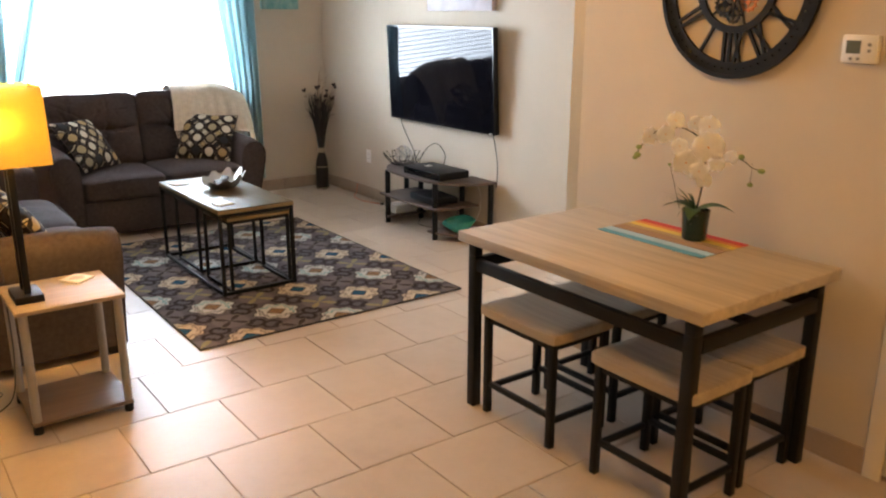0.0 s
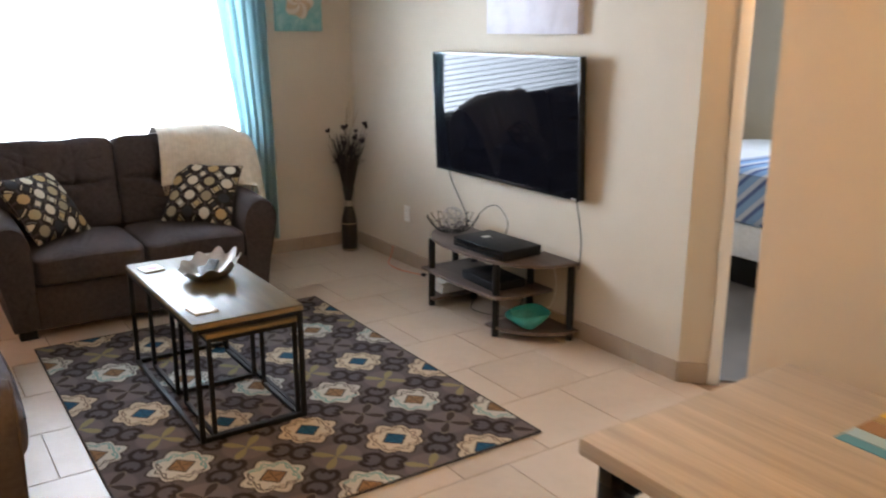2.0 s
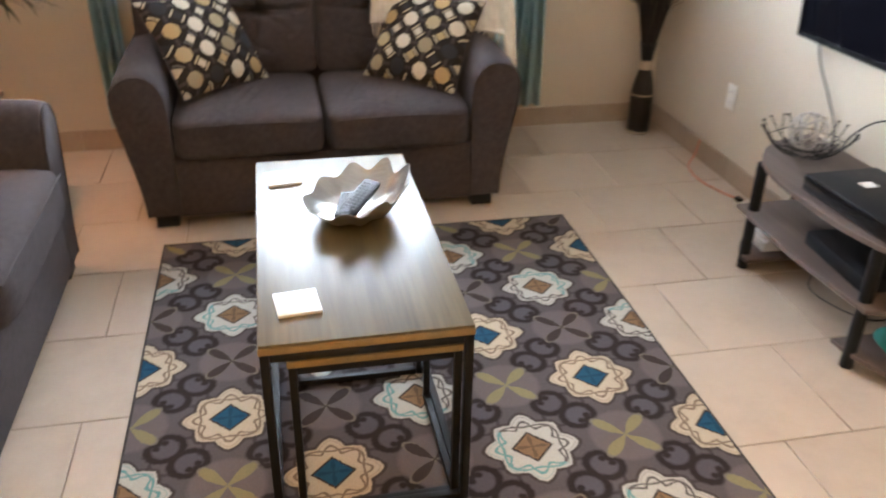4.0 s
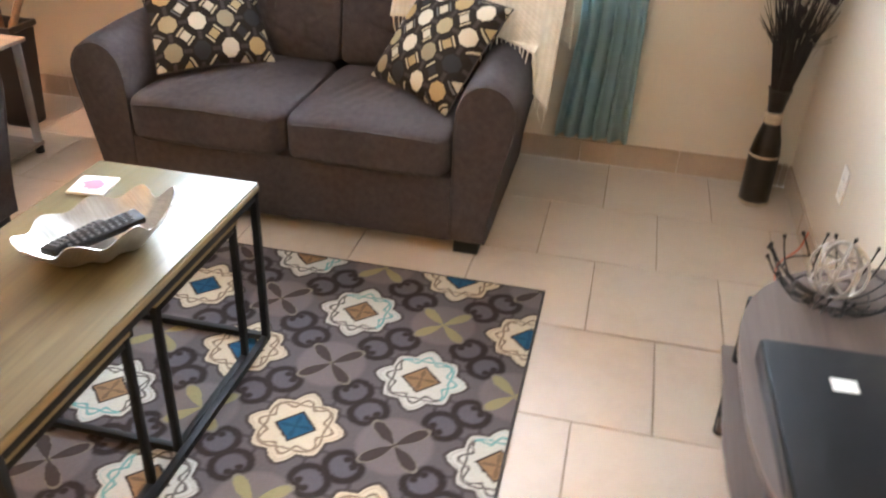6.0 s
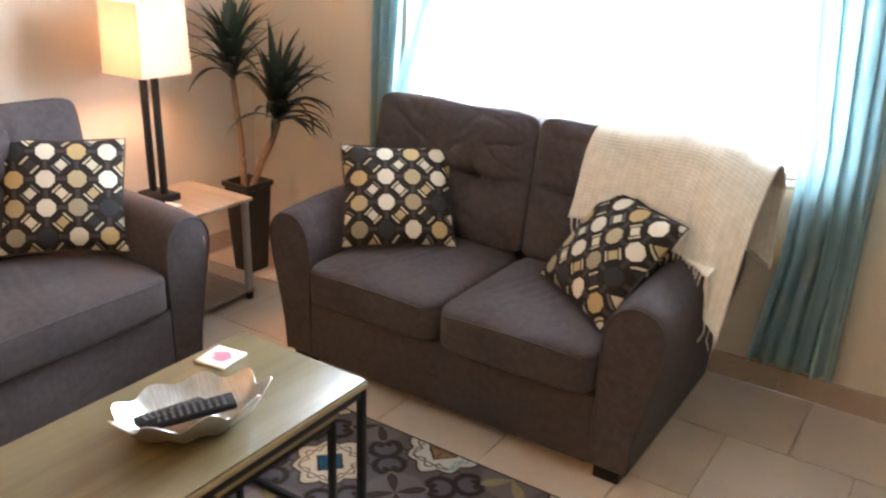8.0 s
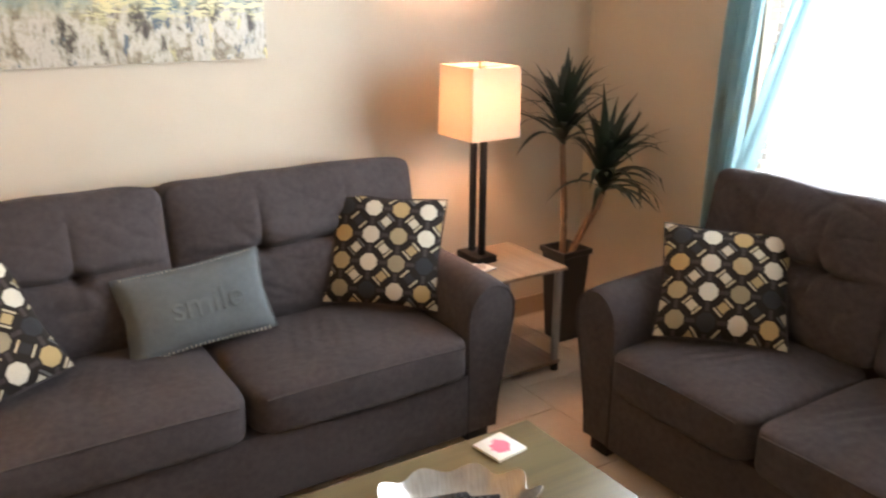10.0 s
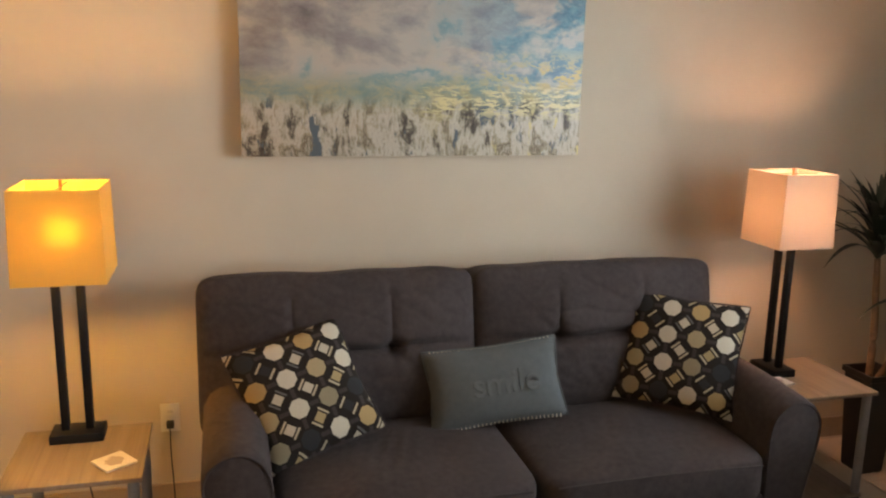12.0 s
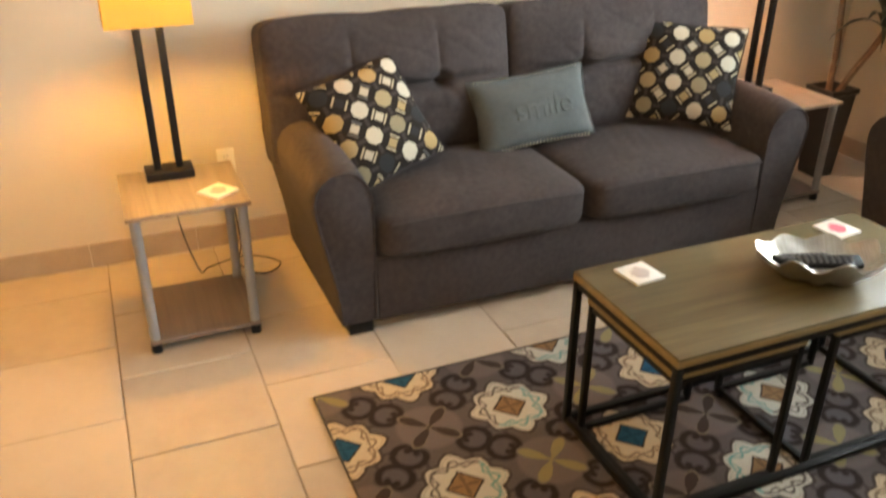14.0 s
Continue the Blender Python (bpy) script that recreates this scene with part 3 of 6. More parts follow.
setting("floor", fl, M["grout"], "grouted floor bed under the tiles")

# west wall: ends before the kitchen
setting("wall_west", boxed(-0.12, 0.0, 1.9, Y_N + 0.14, 0, H), M["wall"], "beige painted plaster wall")
nb = bmesh.new()
box(nb, 0.0, WIN_X0, Y_N, Y_N + 0.14, 0, H)
box(nb, WIN_X1, X_TV + 0.12, Y_N, Y_N + 0.14, 0, H)
box(nb, WIN_X0, WIN_X1, Y_N, Y_N + 0.14, 0, WIN_Z0)
box(nb, WIN_X0, WIN_X1, Y_N, Y_N + 0.14, WIN_Z1, H)
setting("wall_north", nb, M["wall"], "beige painted plaster wall with the window opening")
setting("wall_tv", boxed(X_TV, X_TV + 0.12, 3.81, Y_N, 0, H), M["wall"], "beige painted plaster wall")

# the bedroom doorway stands at 45 degrees across the corner; along: metres from the corner, out: metres into the bedroom
DOOR_AT = pose(X_TV, 3.81, 0, 0, 0, -45)


def at_door(bm, u0, u1, v0, v1, z0, z1, bevel=0.0):
    part_bm = boxed(u0, u1, v0, v1, z0, z1, bevel)
    part_bm.transform(DOOR_AT)
    me = bpy.data.meshes.new("doorway_piece")
    part_bm.to_mesh(me)
    part_bm.free()
    bm.from_mesh(me)
    bpy.data.meshes.remove(me)


setting("wall_return", prism(bmesh.new(), [(3.76, 3.81), (3.862, 3.708), (3.947, 3.793), (3.947, 3.90), (3.88, 3.90), (3.88, 3.81)], 0, H), M["wall"], "beige painted angled return of the wall")
db = bmesh.new()
at_door(db, 0.145, 1.01, 0.0, 0.12, 2.06, H)
at_door(db, 1.01, 1.30, 0.0, 0.12, 0, H)
setting("wall_bedroom", db, M["wall"], "beige painted angled wall with the bedroom doorway")
cb = bmesh.new()
box(cb, X_CLOCK, 2.90, 1.235, 2.76, 0, H)
box(cb, 2.90, 4.90, 2.63, 2.76, 0, H)
box(cb, X_CLOCK, 2.90, 0.385, 1.235, 2.06, H)
box(cb, X_CLOCK, 2.90, -2.6, 0.385, 0, H)
setting("wall_clock", cb, M["wall"], "warm beige painted wall")
setting("wall_south", boxed(-2.72, 2.90, -2.72, -2.6, 0, H), M["wall"])
setting("wall_kitchen_west", boxed(-2.72, -2.6, -2.6, 2.02, 0, H), M["wall"])
setting("wall_kitchen_north", boxed(-2.6, -0.12, 1.9, 2.02, 0, H), M["wall"])
setting("ceiling", boxed(-2.72, 3.88, -2.72, 7.25, H, H + 0.1), M["ceiling"], "off-white ceiling")

# bedroom beyond the doorway
setting("bedroom_floor", prism(bmesh.new(), [(3.892, 3.732), (4.487, 3.137), (4.75, 3.137), (4.75, 1.4), (7.0, 1.4), (7.0, 6.4), (3.88, 6.4), (3.88, 3.90), (3.95, 3.79)], -0.12, 0.006), M["bedroom_floor"], "grey bedroom floor")
rb = bmesh.new()
box(rb, 7.0, 7.12, 1.3, 6.5, 0, H)
box(rb, 3.88, 7.0, 6.4, 6.5, 0, H)
box(rb, 4.75, 7.0, 1.3, 1.4, 0, H)
box(rb, 4.63, 4.75, 1.3, 2.63, 0, H)
setting("bedroom_walls", rb, M["wall"])
setting("bedroom_ceiling", boxed(3.88, 7.12, 1.3, 6.5, H, H + 0.1), M["ceiling"])

# doorway lining and the white door at the end of the clock wall
fb = bmesh.new()
for u0, u1 in ((0.145, 0.163), (0.992, 1.010)):
    at_door(fb, u0, u1, -0.004, 0.13, 0, 2.06, 0.002)
at_door(fb, 0.163, 0.992, -0.004, 0.13, 2.042, 2.06, 0.002)
at_door(fb, 0.141, 0.196, -0.016, -0.004, 0, 2.10, 0.003)
at_door(fb, 0.959, 1.014, -0.016, -0.004, 0, 2.10, 0.003)
at_door(fb, 0.196, 0.959, -0.016, -0.004, 2.045, 2.10, 0.003)
at_door(fb, 0.163, 0.176, 0.05, 0.085, 0, 2.042, 0.002)
setting("doorway_frame", fb, M["white_paint"], "white painted wooden door frame")
eb = bmesh.new()
box(eb, 2.762, 2.78, 1.175, 1.24, 0, 2.12, 0.003)
box(eb, 2.762, 2.78, 0.325, 0.385, 0, 2.12, 0.003)
box(eb, 2.762, 2.78, 0.385, 1.175, 2.06, 2.12, 0.003)
setting("door_casing", eb, M["white_paint"], "white painted door casing")
door = thing("door", pose(2.805, 0.385, 0), "white painted panel door, closed", "door")
part("slab", boxed(0, 0.04, 0.004, 0.846, 0.01, 2.05, 0.002), M["white_paint"], door)
part("panel", boxed(-0.006, 0, 0.14, 0.70, 0.22, 0.95, 0.003), M["white_paint"], door)
part("panel", boxed(-0.006, 0, 0.14, 0.70, 1.10, 1.90, 0.003), M["white_paint"], door)


# bright overcast distance beyond the window
sb = bmesh.new()
for q in ((-6, 12.0, -3), (10, 12.0, -3), (10, 12.0, 9), (-6, 12.0, 9)):
    sb.verts.new(q)
sb.faces.new(sb.verts[:])
tagged(part("backdrop", sb, M["sky_glow"]), "pale bright sky", kind="structure")
setting("ground", boxed(-60, 60, -60, 60, -0.40, -0.13), M["ground"], "pale ground outside")

# window
win = tagged(new("window_1"), "wide window with white horizontal blinds", "window", kind="structure")
win.matrix_basis = pose(WIN_X0, Y_N, WIN_Z0)
WW, WH = WIN_X1 - WIN_X0, WIN_Z1 - WIN_Z0
wf = bmesh.new()
for x0, x1, z0, z1 in ((0, WW, 0, 0.045), (0, WW, WH - 0.045, WH), (0, 0.045, 0.045, WH - 0.045), (WW - 0.045, WW, 0.045, WH - 0.045)):
    box(wf, x0, x1, 0.085, 0.125, z0, z1, 0.003)
part("window_frame", wf, M["white_paint"], win)
part("window_sill", boxed(-0.02, WW + 0.02, -0.02, 0.085, -0.022, -0.001, 0.004), M["white_paint"], win)
pane = part("pane", boxed(0.045, WW - 0.045, 0.103, 0.107, 0.045, WH - 0.045), M["glass"], win)
pane.visible_shadow = False
blind = thing("window_blind", pose(WIN_X0, Y_N + 0.045, WIN_Z0), "white horizontal slatted blind, slats open", "blind")
part("head_rail", boxed(0.01, WW - 0.01, -0.02, 0.02, WH - 0.05, WH - 0.005, 0.003), M["plastic_white"], blind)
part("bottom_rail", boxed(0.01, WW - 0.01, -0.018, 0.018, 0.006, 0.022, 0.003), M["plastic_white"], blind)
sl = mesh_of("slat", sheet(bmesh.new(), 1, 8, lambda u, v: (0.012 + (WW - 0.024) * u, -0.020 + 0.040 * v, 0.003 * math.sin(math.pi * v))), M["slat"])
for k in range(27):
    o = new("slat", sl)
    o.parent = blind
    o.matrix_basis = pose(0, 0, 0.045 + k * 0.0435, 4)
for x in (0.25, WW / 2, WW - 0.25):
    part("ladder_cord", tubed([(x, -0.026, 0.02), (x, -0.026, WH - 0.05)], 0.0009, 5), M["plastic_white"], blind)


def thicken(o, t):
    md = o.modifiers.new("thickness", "SOLIDIFY")
    md.thickness, md.offset = t, 0
    return o


def curtain_panel(c, inner, outer, folds, seed, z0=0.15, z1=2.28, depth=0.030):
    rnd = random.Random(seed)
    ph = [rnd.uniform(0, 6.28) for _ in range(4)]

    def at(u, v):
        z = z0 + (z1 - z0) * v
        x = inner(z) + (outer(z) - inner(z)) * u
        amp = depth + 0.008 * math.sin(3 * v + ph[0])
        y = amp * math.sin(2 * math.pi * (folds * u + 0.15 * math.sin(4 * v + ph[1]))) + 0.008 * math.sin(2 * math.pi * folds * 1.8 * u + ph[2] + 2 * v)
        x += 0.008 * math.sin(2 * math.pi * folds * u + ph[3])
        return (x, y, z)
    thicken(part("panel", sheet(bmesh.new(), int(18 * folds), 40, at), M["curtain"], c), 0.0015)


def ramp_to(z, z0, z1):
    return max(0.0, min(1.0, (z - z0) / (z1 - z0)))


curtain_l = thing("curtain", pose(0, 7.02, 0), "teal-blue curtain gathered at the window's edge, behind the loveseat", "curtain", "curtains at the window")
curtain_panel(curtain_l, lambda z: 1.03 + 0.055 * ramp_to(z, 0.9, 1.8), lambda z: 0.905, 3.2, 3)
curtain_panel(curtain_l, lambda z: 1.10 + 0.30 * (z - 0.95), lambda z: 1.03 + 0.22 * ramp_to(z, 0.9, 1.8), 1.6, 4, z0=0.80, depth=0.015)
curtain_r = thing("curtain", pose(0, 7.02, 0), "teal-blue curtain hanging beside the loveseat, hem near the skirting", "curtain", "curtains at the window")
curtain_panel(curtain_r, lambda z: 2.81 - 0.11 * ramp_to(z, 1.0, 1.9) - 0.05 * ramp_to(-z, -0.6, -0.2), lambda z: 3.065, 5.0, 5)
rod = thing("curtain_rod", pose(0, 7.02, 2.29), "dark metal curtain rod over the window", "curtain rod")
part("pole", tubed([(0.84, 0, 0), (3.10, 0, 0)], 0.011, 12), M["black_metal"], rod)
part("bracket", boxed(0.95, 0.97, 0.0, 0.088, -0.012, 0.012, 0.002), M["black_metal"], rod)
part("bracket", boxed(2.98, 3.00, 0.0, 0.088, -0.012, 0.012, 0.002), M["black_metal"], rod)


# ---- upholstery ----
def arm_outline(k, inset=0.0):
    """The arm's front outline: (outwards, up); k scales its height."""
    pts = [(0.0, 0.05), (0.0, 0.30), (0.0, 0.48), (0.006, 0.555), (0.03, 0.605), (0.065, 0.635), (0.105, 0.645), (0.15, 0.635), (0.185, 0.61),
           (0.207, 0.57), (0.21, 0.53), (0.20, 0.46), (0.178, 0.36), (0.155, 0.25), (0.138, 0.15), (0.13, 0.05)]
    c = (0.08, 0.34)
    return [((a - c[0]) * (1 - inset * 5) + c[0], (((b - c[1]) * (1 - inset * 1.5) + c[1]) - 0.05) * k + 0.05) for a, b in pts]


def sofa_arm(side, x_in, y_f, y_b, sofa):
    bm = bmesh.new()
    n = 16
    rings = []
    ys = [(y_f, 0.022, 0.985), (y_f + 0.004, 0.010, 0.99), (y_f + 0.012, 0.002, 0.995)]
    for i in range(1, n + 1):
        u = i / n
        k = 1.0 + 0.02 * math.sin(math.pi * min(1, u * 1.3)) + 0.03 * u
        ys.append((y_f + 0.012 + (y_b - y_f - 0.02) * u, 0, k))
    ys.append((y_b, 0.015, 1.03))
    for y, inset, k in ys:
        rings.append([bm.verts.new((side * (x_in + a), y, z)) for a, z in arm_outline(k, inset)])
    for a, b in zip(rings, rings[1:]):
        for j in range(len(a)):
            bm.faces.new((a[j], a[(j + 1) % len(a)], b[(j + 1) % len(a)], b[j]))
    bm.faces.new(rings[0][::-1])
    bm.faces.new(rings[-1])
    for v in bm.verts:
        q = noise.noise(v.co * 5) * 0.004
        v.co.z += q
    arm = part("arm", bm, M["sofa"], sofa)
    pts = [(side * (x_in + a), y_f + 0.001, z) for a, z in arm_outline(0.985, 0.012)]
    part("piping", tubed(arc_points(pts, 3), 0.0045, 6), M["piping"], arm)
    return arm


def seat_shape(seed, w):
    def f(u, p):
        x, y, z = p
        crown = (1 - min(1, abs(u.x)) ** 2.5) * (1 - min(1, abs(u.y)) ** 3)
        if u.z > 0:
            z += 0.026 * crown
            z += 0.006 * noise.noise(Vector((x * 6 + seed, y * 3, 1))) * crown * 2
            for cx in (-0.16, -0.11, -0.05, 0.0, 0.05):
                z -= 0.006 * math.exp(-((x - cx - y * 0.35) / 0.012) ** 2) * math.exp(-((y + 0.02) / 0.14) ** 2)
        else:
            z -= 0.0
        if u.y < -0.5:
            y -= 0.012 * (1 - u.x ** 2) * (1 - u.z ** 2) + 0.004 * noise.noise(Vector((x * 8 + seed, z * 10, 3)))
        return Vector((x, y, z))
    return f


def back_shape(seed, w, h):
    def f(u, p):
        x, y, z = p
        if u.y < 0:
            wr = 0.008 if w > 0.40 else 0.019
            puff = (1 - abs(u.x) ** 4) * (1 - abs(u.z) ** 4)
            d = 0.055 * puff
            seam = math.exp(-((z - 0.006 * math.sin(x * 14 + seed)) / 0.016) ** 2)
            d -= 0.046 * seam * puff * (0.55 + 0.45 * math.exp(-(x / (w * 0.5)) ** 2))
            d += 0.012 * noise.noise(Vector((x * 5 + seed, z * 7, seed))) * puff
            for tx in (-0.36 * w, 0.36 * w):
                q = x - tx
                d -= 0.030 * math.exp(-((q / 0.035) ** 2 + (z / 0.035) ** 2))
                if z > 0:
                    d -= 0.010 * math.exp(-(q / 0.011) ** 2) * puff
                for k in range(7):
                    a = k * 0.90 + seed + tx * 9 + 0.2 * math.sin(k * 3 + seed)
                    along = q * math.cos(a) + z * math.sin(a)
                    across = -q * math.sin(a) + z * math.cos(a)
                    if along > 0:
                        d -= wr * math.exp(-((across - 0.10 * along * along * math.sin(k * 2.3)) / 0.011) ** 2) * math.exp(-(along / (0.09 + 0.04 * math.sin(k * 5 + seed))) ** 2)
            rz = noise.noise(Vector((x * 5 + 3 * seed, z * 13 + x * 4, seed)))
            d -= wr * 0.6 * (1 - min(1, abs(rz) * 7)) * puff
            y -= d
        else:
            y += 0.02 * (1 - u.x ** 2) * (1 - u.z ** 2)
        z += 0.010 * noise.noise(Vector((x * 4 + seed, 5, 5))) * max(0, u.z)
        z -= 0.012 * max(0, u.z) * abs(u.x) ** 8
        return Vector((x, y, z))
    return f


def make_sofa(m, w_in, label, name, shift=0.0, back_w=0.36, deep=0.0):
    s = thing(name, m, label, "sofa")
    hw = w_in / 2
    part("base", boxed(-hw + 0.001, hw - 0.001, -0.418, 0.40, 0.05, 0.30, 0.006), M["sofa"], s)
    part("back_frame", soft_box(hw + back_w / 2 - 0.05, 0.055, 0.44, 14, 10, lambda u, p: p + Vector((0, 0.075 * max(-0.3, p.z / 0.44) , 0))), M["sofa"], s, m=pose(0, 0.365 + deep, 0.50))
    for side in (-1, 1):
        sofa_arm(side, hw, -0.415, 0.38 + deep, s)
        c = part("seat_cushion", soft_box(hw / 2 - 0.003, 0.335, 0.083, 9, 44, seat_shape(side * 3.0, hw)), M["sofa"], s, m=pose(side * hw / 2, -0.125, 0.378))
        a = hw / 2 - 0.045
        ring = [(-a, -0.331, 0.058), (-a * 0.5, -0.338, 0.066), (0, -0.341, 0.069), (a * 0.5, -0.338, 0.066), (a, -0.331, 0.058)]
        part("piping", tubed(arc_points(ring, 5), 0.004, 6), M["piping"], c)
        bw = (w_in + back_w) / 4
        part("back_cushion", soft_box(bw - 0.001, 0.095, 0.280, 16, 64, back_shape(side * 5.0 + w_in, bw, 0.275)), M["sofa"], s, m=pose(side * bw + shift, 0.225 + deep, 0.725, -11))
    for x in (-hw + 0.0, hw - 0.0):
        for y in (-0.36, 0.33):
            sg = 1 if x > 0 else -1
            part("foot", boxed(x - 0.045 + sg * 0.06, x + 0.045 + sg * 0.06, y - 0.04, y + 0.04, 0.0, 0.052, 0.004), M["black_plastic"], s)
    return s


sofa = make_sofa(pose(0.515, 4.925, 0, 0, 0, 90), 1.67, "charcoal-grey fabric sofa with tufted cushions under the large painting", "sofa", -0.06, 0.33)
loveseat = make_sofa(pose(1.885, 6.555, 0), 1.20, "charcoal-grey fabric loveseat with tufted cushions before the window", "loveseat", 0.01, 0.35, 0.05)


def pillow_mesh(w, h, t, seed):
    def one(sign):
        def at(a, b):
            u, v = a * 2 - 1, b * 2 - 1
            x = w / 2 * u * (1 - 0.07 * (1 - v * v))
            y = h / 2 * v * (1 - 0.07 * (1 - u * u))
            f = ((1 - abs(u) ** 2.6) * (1 - abs(v) ** 2.6)) ** 0.5
            z = sign * (t / 2 * f + 0.006 * noise.noise(Vector((x * 9 + seed, y * 9, sign))) * f)
            return (x, y, z)
        return at
    bm = sheet(bmesh.new(), 26, 26, one(1))
    sheet(bm, 26, 26, one(-1))
    bmesh.ops.remove_doubles(bm, verts=bm.verts, dist=0.0004)
    return bm


def pillow(m, label, material, w=0.43, h=0.43, t=0.15, seed=0, name="throw_pillow", group="patterned throw pillows"):
    p = thing(name, m, label, "pillow", group)
    part("cover", pillow_mesh(w, h, t, seed), material, p)
    pts = []
    for u, v in [(-1, -1), (0, -1), (1, -1), (1, 0), (1, 1), (0, 1), (-1, 1), (-1, 0)]:
        pts.append((w / 2 * u * (1 - 0.07 * (1 - v * v)), h / 2 * v * (1 - 0.07 * (1 - u * u)), 0))
    ring = []
    for i in range(8):
        a, b = Vector(pts[i]), Vector(pts[(i + 1) % 8])
        ring += [a.lerp(b, k / 4) for k in range(4)]
    part("seam", tubed(ring, 0.003, 5, closed=True), M["piping"] if material is M["pillow"] else M["pillow_stitch"], p)
    return p


def leaning(x, y, z, yaw, tilt, spin):
    """A pillow's pose: it faces yaw (degrees from +x), leans back by tilt and is turned by spin in its own plane."""
    return pose(x, y, z, 0, 0, yaw + 90) @ pose(0, 0, 0, 90 - tilt, 0, 0) @ pose(0, 0, 0, 0, 0, spin)


pillow(leaning(0.555, 4.213, 0.66, 6, 34, 16), "octagon-patterned throw pillow, tilted against the sofa's arm", M["pillow"], 0.42, 0.43, seed=1)
pillow(leaning(0.53, 5.635, 0.695, -34, 24, -4), "octagon-patterned throw pillow, upright in the sofa's corner", M["pillow"], 0.445, 0.435, seed=2)
smile = pillow(leaning(0.515, 4.900, 0.622, -6, 24, 6), "slate-grey cotton pillow with the word smile, stitched edge", M["grey_pillow"], 0.505, 0.292, 0.12, 3, "lumbar_pillow", "")
pillow(leaning(1.425, 6.515, 0.665, -48, 37, -1), "octagon-patterned throw pillow leaning on the loveseat's arm", M["pillow"], 0.45, 0.435, seed=4)
pillow(leaning(2.345, 6.49, 0.65, -124, 39, -4), "octagon-patterned throw pillow slumped before the cream throw", M["pillow"], 0.44, 0.43, seed=5)

word = bpy.data.curves.new("word", "FONT")
word.body, word.size, word.align_x, word.align_y, word.extrude, word.bevel_depth = "smile", 0.12, "CENTER", "CENTER", 0.0012, 0.0012
wo = new("lettering", word)
wo.data.materials.append(M["pillow_stitch"])
wo.parent = smile
wo.matrix_basis = pose(0.03, -0.005, 0.0585)
stb = bmesh.new()
for i in range(60):
    u = -1 + 2 * (i % 30 + 0.5) / 30
    yy = 0.142 * (1 - 0.07 * (1 - u * u)) * (1 if i < 30 else -1)
    box(stb, u * 0.23 - 0.001, u * 0.23 + 0.001, yy - 0.010, yy + 0.003, -0.006, 0.008)
tagged(part("stitching", stb, M["fringe"], smile), kind="stuff")


# ---- rug ----
rug = thing("rug", pose(2.036 - 0.0, 4.86, 0), "grey, cream and blue medallion rug under the coffee table", "rug")
part("rug_face", boxed(1.225 - 2.036, 2.855 - 2.036, 3.77 - 4.86, 5.975 - 4.86, 0.0, 0.009, 0.002), M["rug"], rug)
rx0, rx1, ry0, ry1 = 1.225 - 2.036, 2.855 - 2.036, 3.77 - 4.86, 5.975 - 4.86
part("binding", tubed([(rx0, ry0, 0.006), (rx1, ry0, 0.006), (rx1, ry1, 0.006), (rx0, ry1, 0.006)], 0.0058, 6, closed=True), M["rug_binding"], rug)


# ---- coffee table, a nest of three ----
def frame_table(m, w, l, h, top_mat, edge_mat, label, group, tube_w=0.02, top_t=0.025, lip=0.0):
    """A table on two black square-tube loops joined by floor rails; its long side lies along y."""
    t = thing("coffee_table", m, label, "coffee table", group)
    b = tube_w
    part("tabletop", boxed(-w / 2 + 0.0015, w / 2 - 0.0015, -l / 2 + 0.0015, l / 2 - 0.0015, h - 0.008, h, 0.0015), top_mat, t)
    part("edge", boxed(-w / 2, w / 2, -l / 2, l / 2, h - top_t, h - 0.0085, 0.001), edge_mat, t)
    zt = h - top_t - 0.001
    for x in (-1, 1):
        for y in (-1, 1):
            xx, yy = x * (w / 2 - b / 2 - 0.002), y * (l / 2 - b / 2 - 0.002)
            part("leg", boxed(xx - b / 2, xx + b / 2, yy - b / 2, yy + b / 2, 0.0, zt, 0.0015), M["black_metal"], t)
        xx = x * (w / 2 - b / 2 - 0.002)
        part("floor_rail", boxed(xx - b / 2, xx + b / 2, -l / 2 + b + 0.003, l / 2 - b - 0.003, 0.0, b, 0.0015), M["black_metal"], t)
        part("top_rail", boxed(xx - b / 2, xx + b / 2, -l / 2 + b + 0.003, l / 2 - b - 0.003, zt - b, zt - 0.0005, 0.0015), M["black_metal"], t)
    for y in (-1, 1):
        yy = y * (l / 2 - b / 2 - 0.002)
        part("cross_rail", boxed(-w / 2 + b + 0.003, w / 2 - b - 0.003, yy - b / 2, yy + b / 2, zt - b, zt - 0.0005, 0.0015), M["black_metal"], t)
        if y < 0 or lip:
            part("cross_rail", boxed(-w / 2 + b + 0.003, w / 2 - b - 0.003, yy - b / 2, yy + b / 2, 0.0, b, 0.0015), M["black_metal"], t)
    return t


RZ = 0.0115
frame_table(pose(1.856, 4.965, RZ), 0.475, 1.04, 0.518, M["coffee_top"], M["coffee_edge"], "long coffee table, olive-brown wooden top, black metal frame", "nest of coffee tables", lip=1)
frame_table(pose(1.874, 4.668, RZ), 0.395, 0.41, 0.465, M["coffee_top"], M["coffee_edge"], "small square nesting table tucked under the coffee table", "nest of coffee tables", 0.018)
frame_table(pose(1.874, 5.18, RZ), 0.395, 0.41, 0.465, M["coffee_top"], M["coffee_edge"], "small square nesting table tucked under the coffee table", "nest of coffee tables", 0.018)


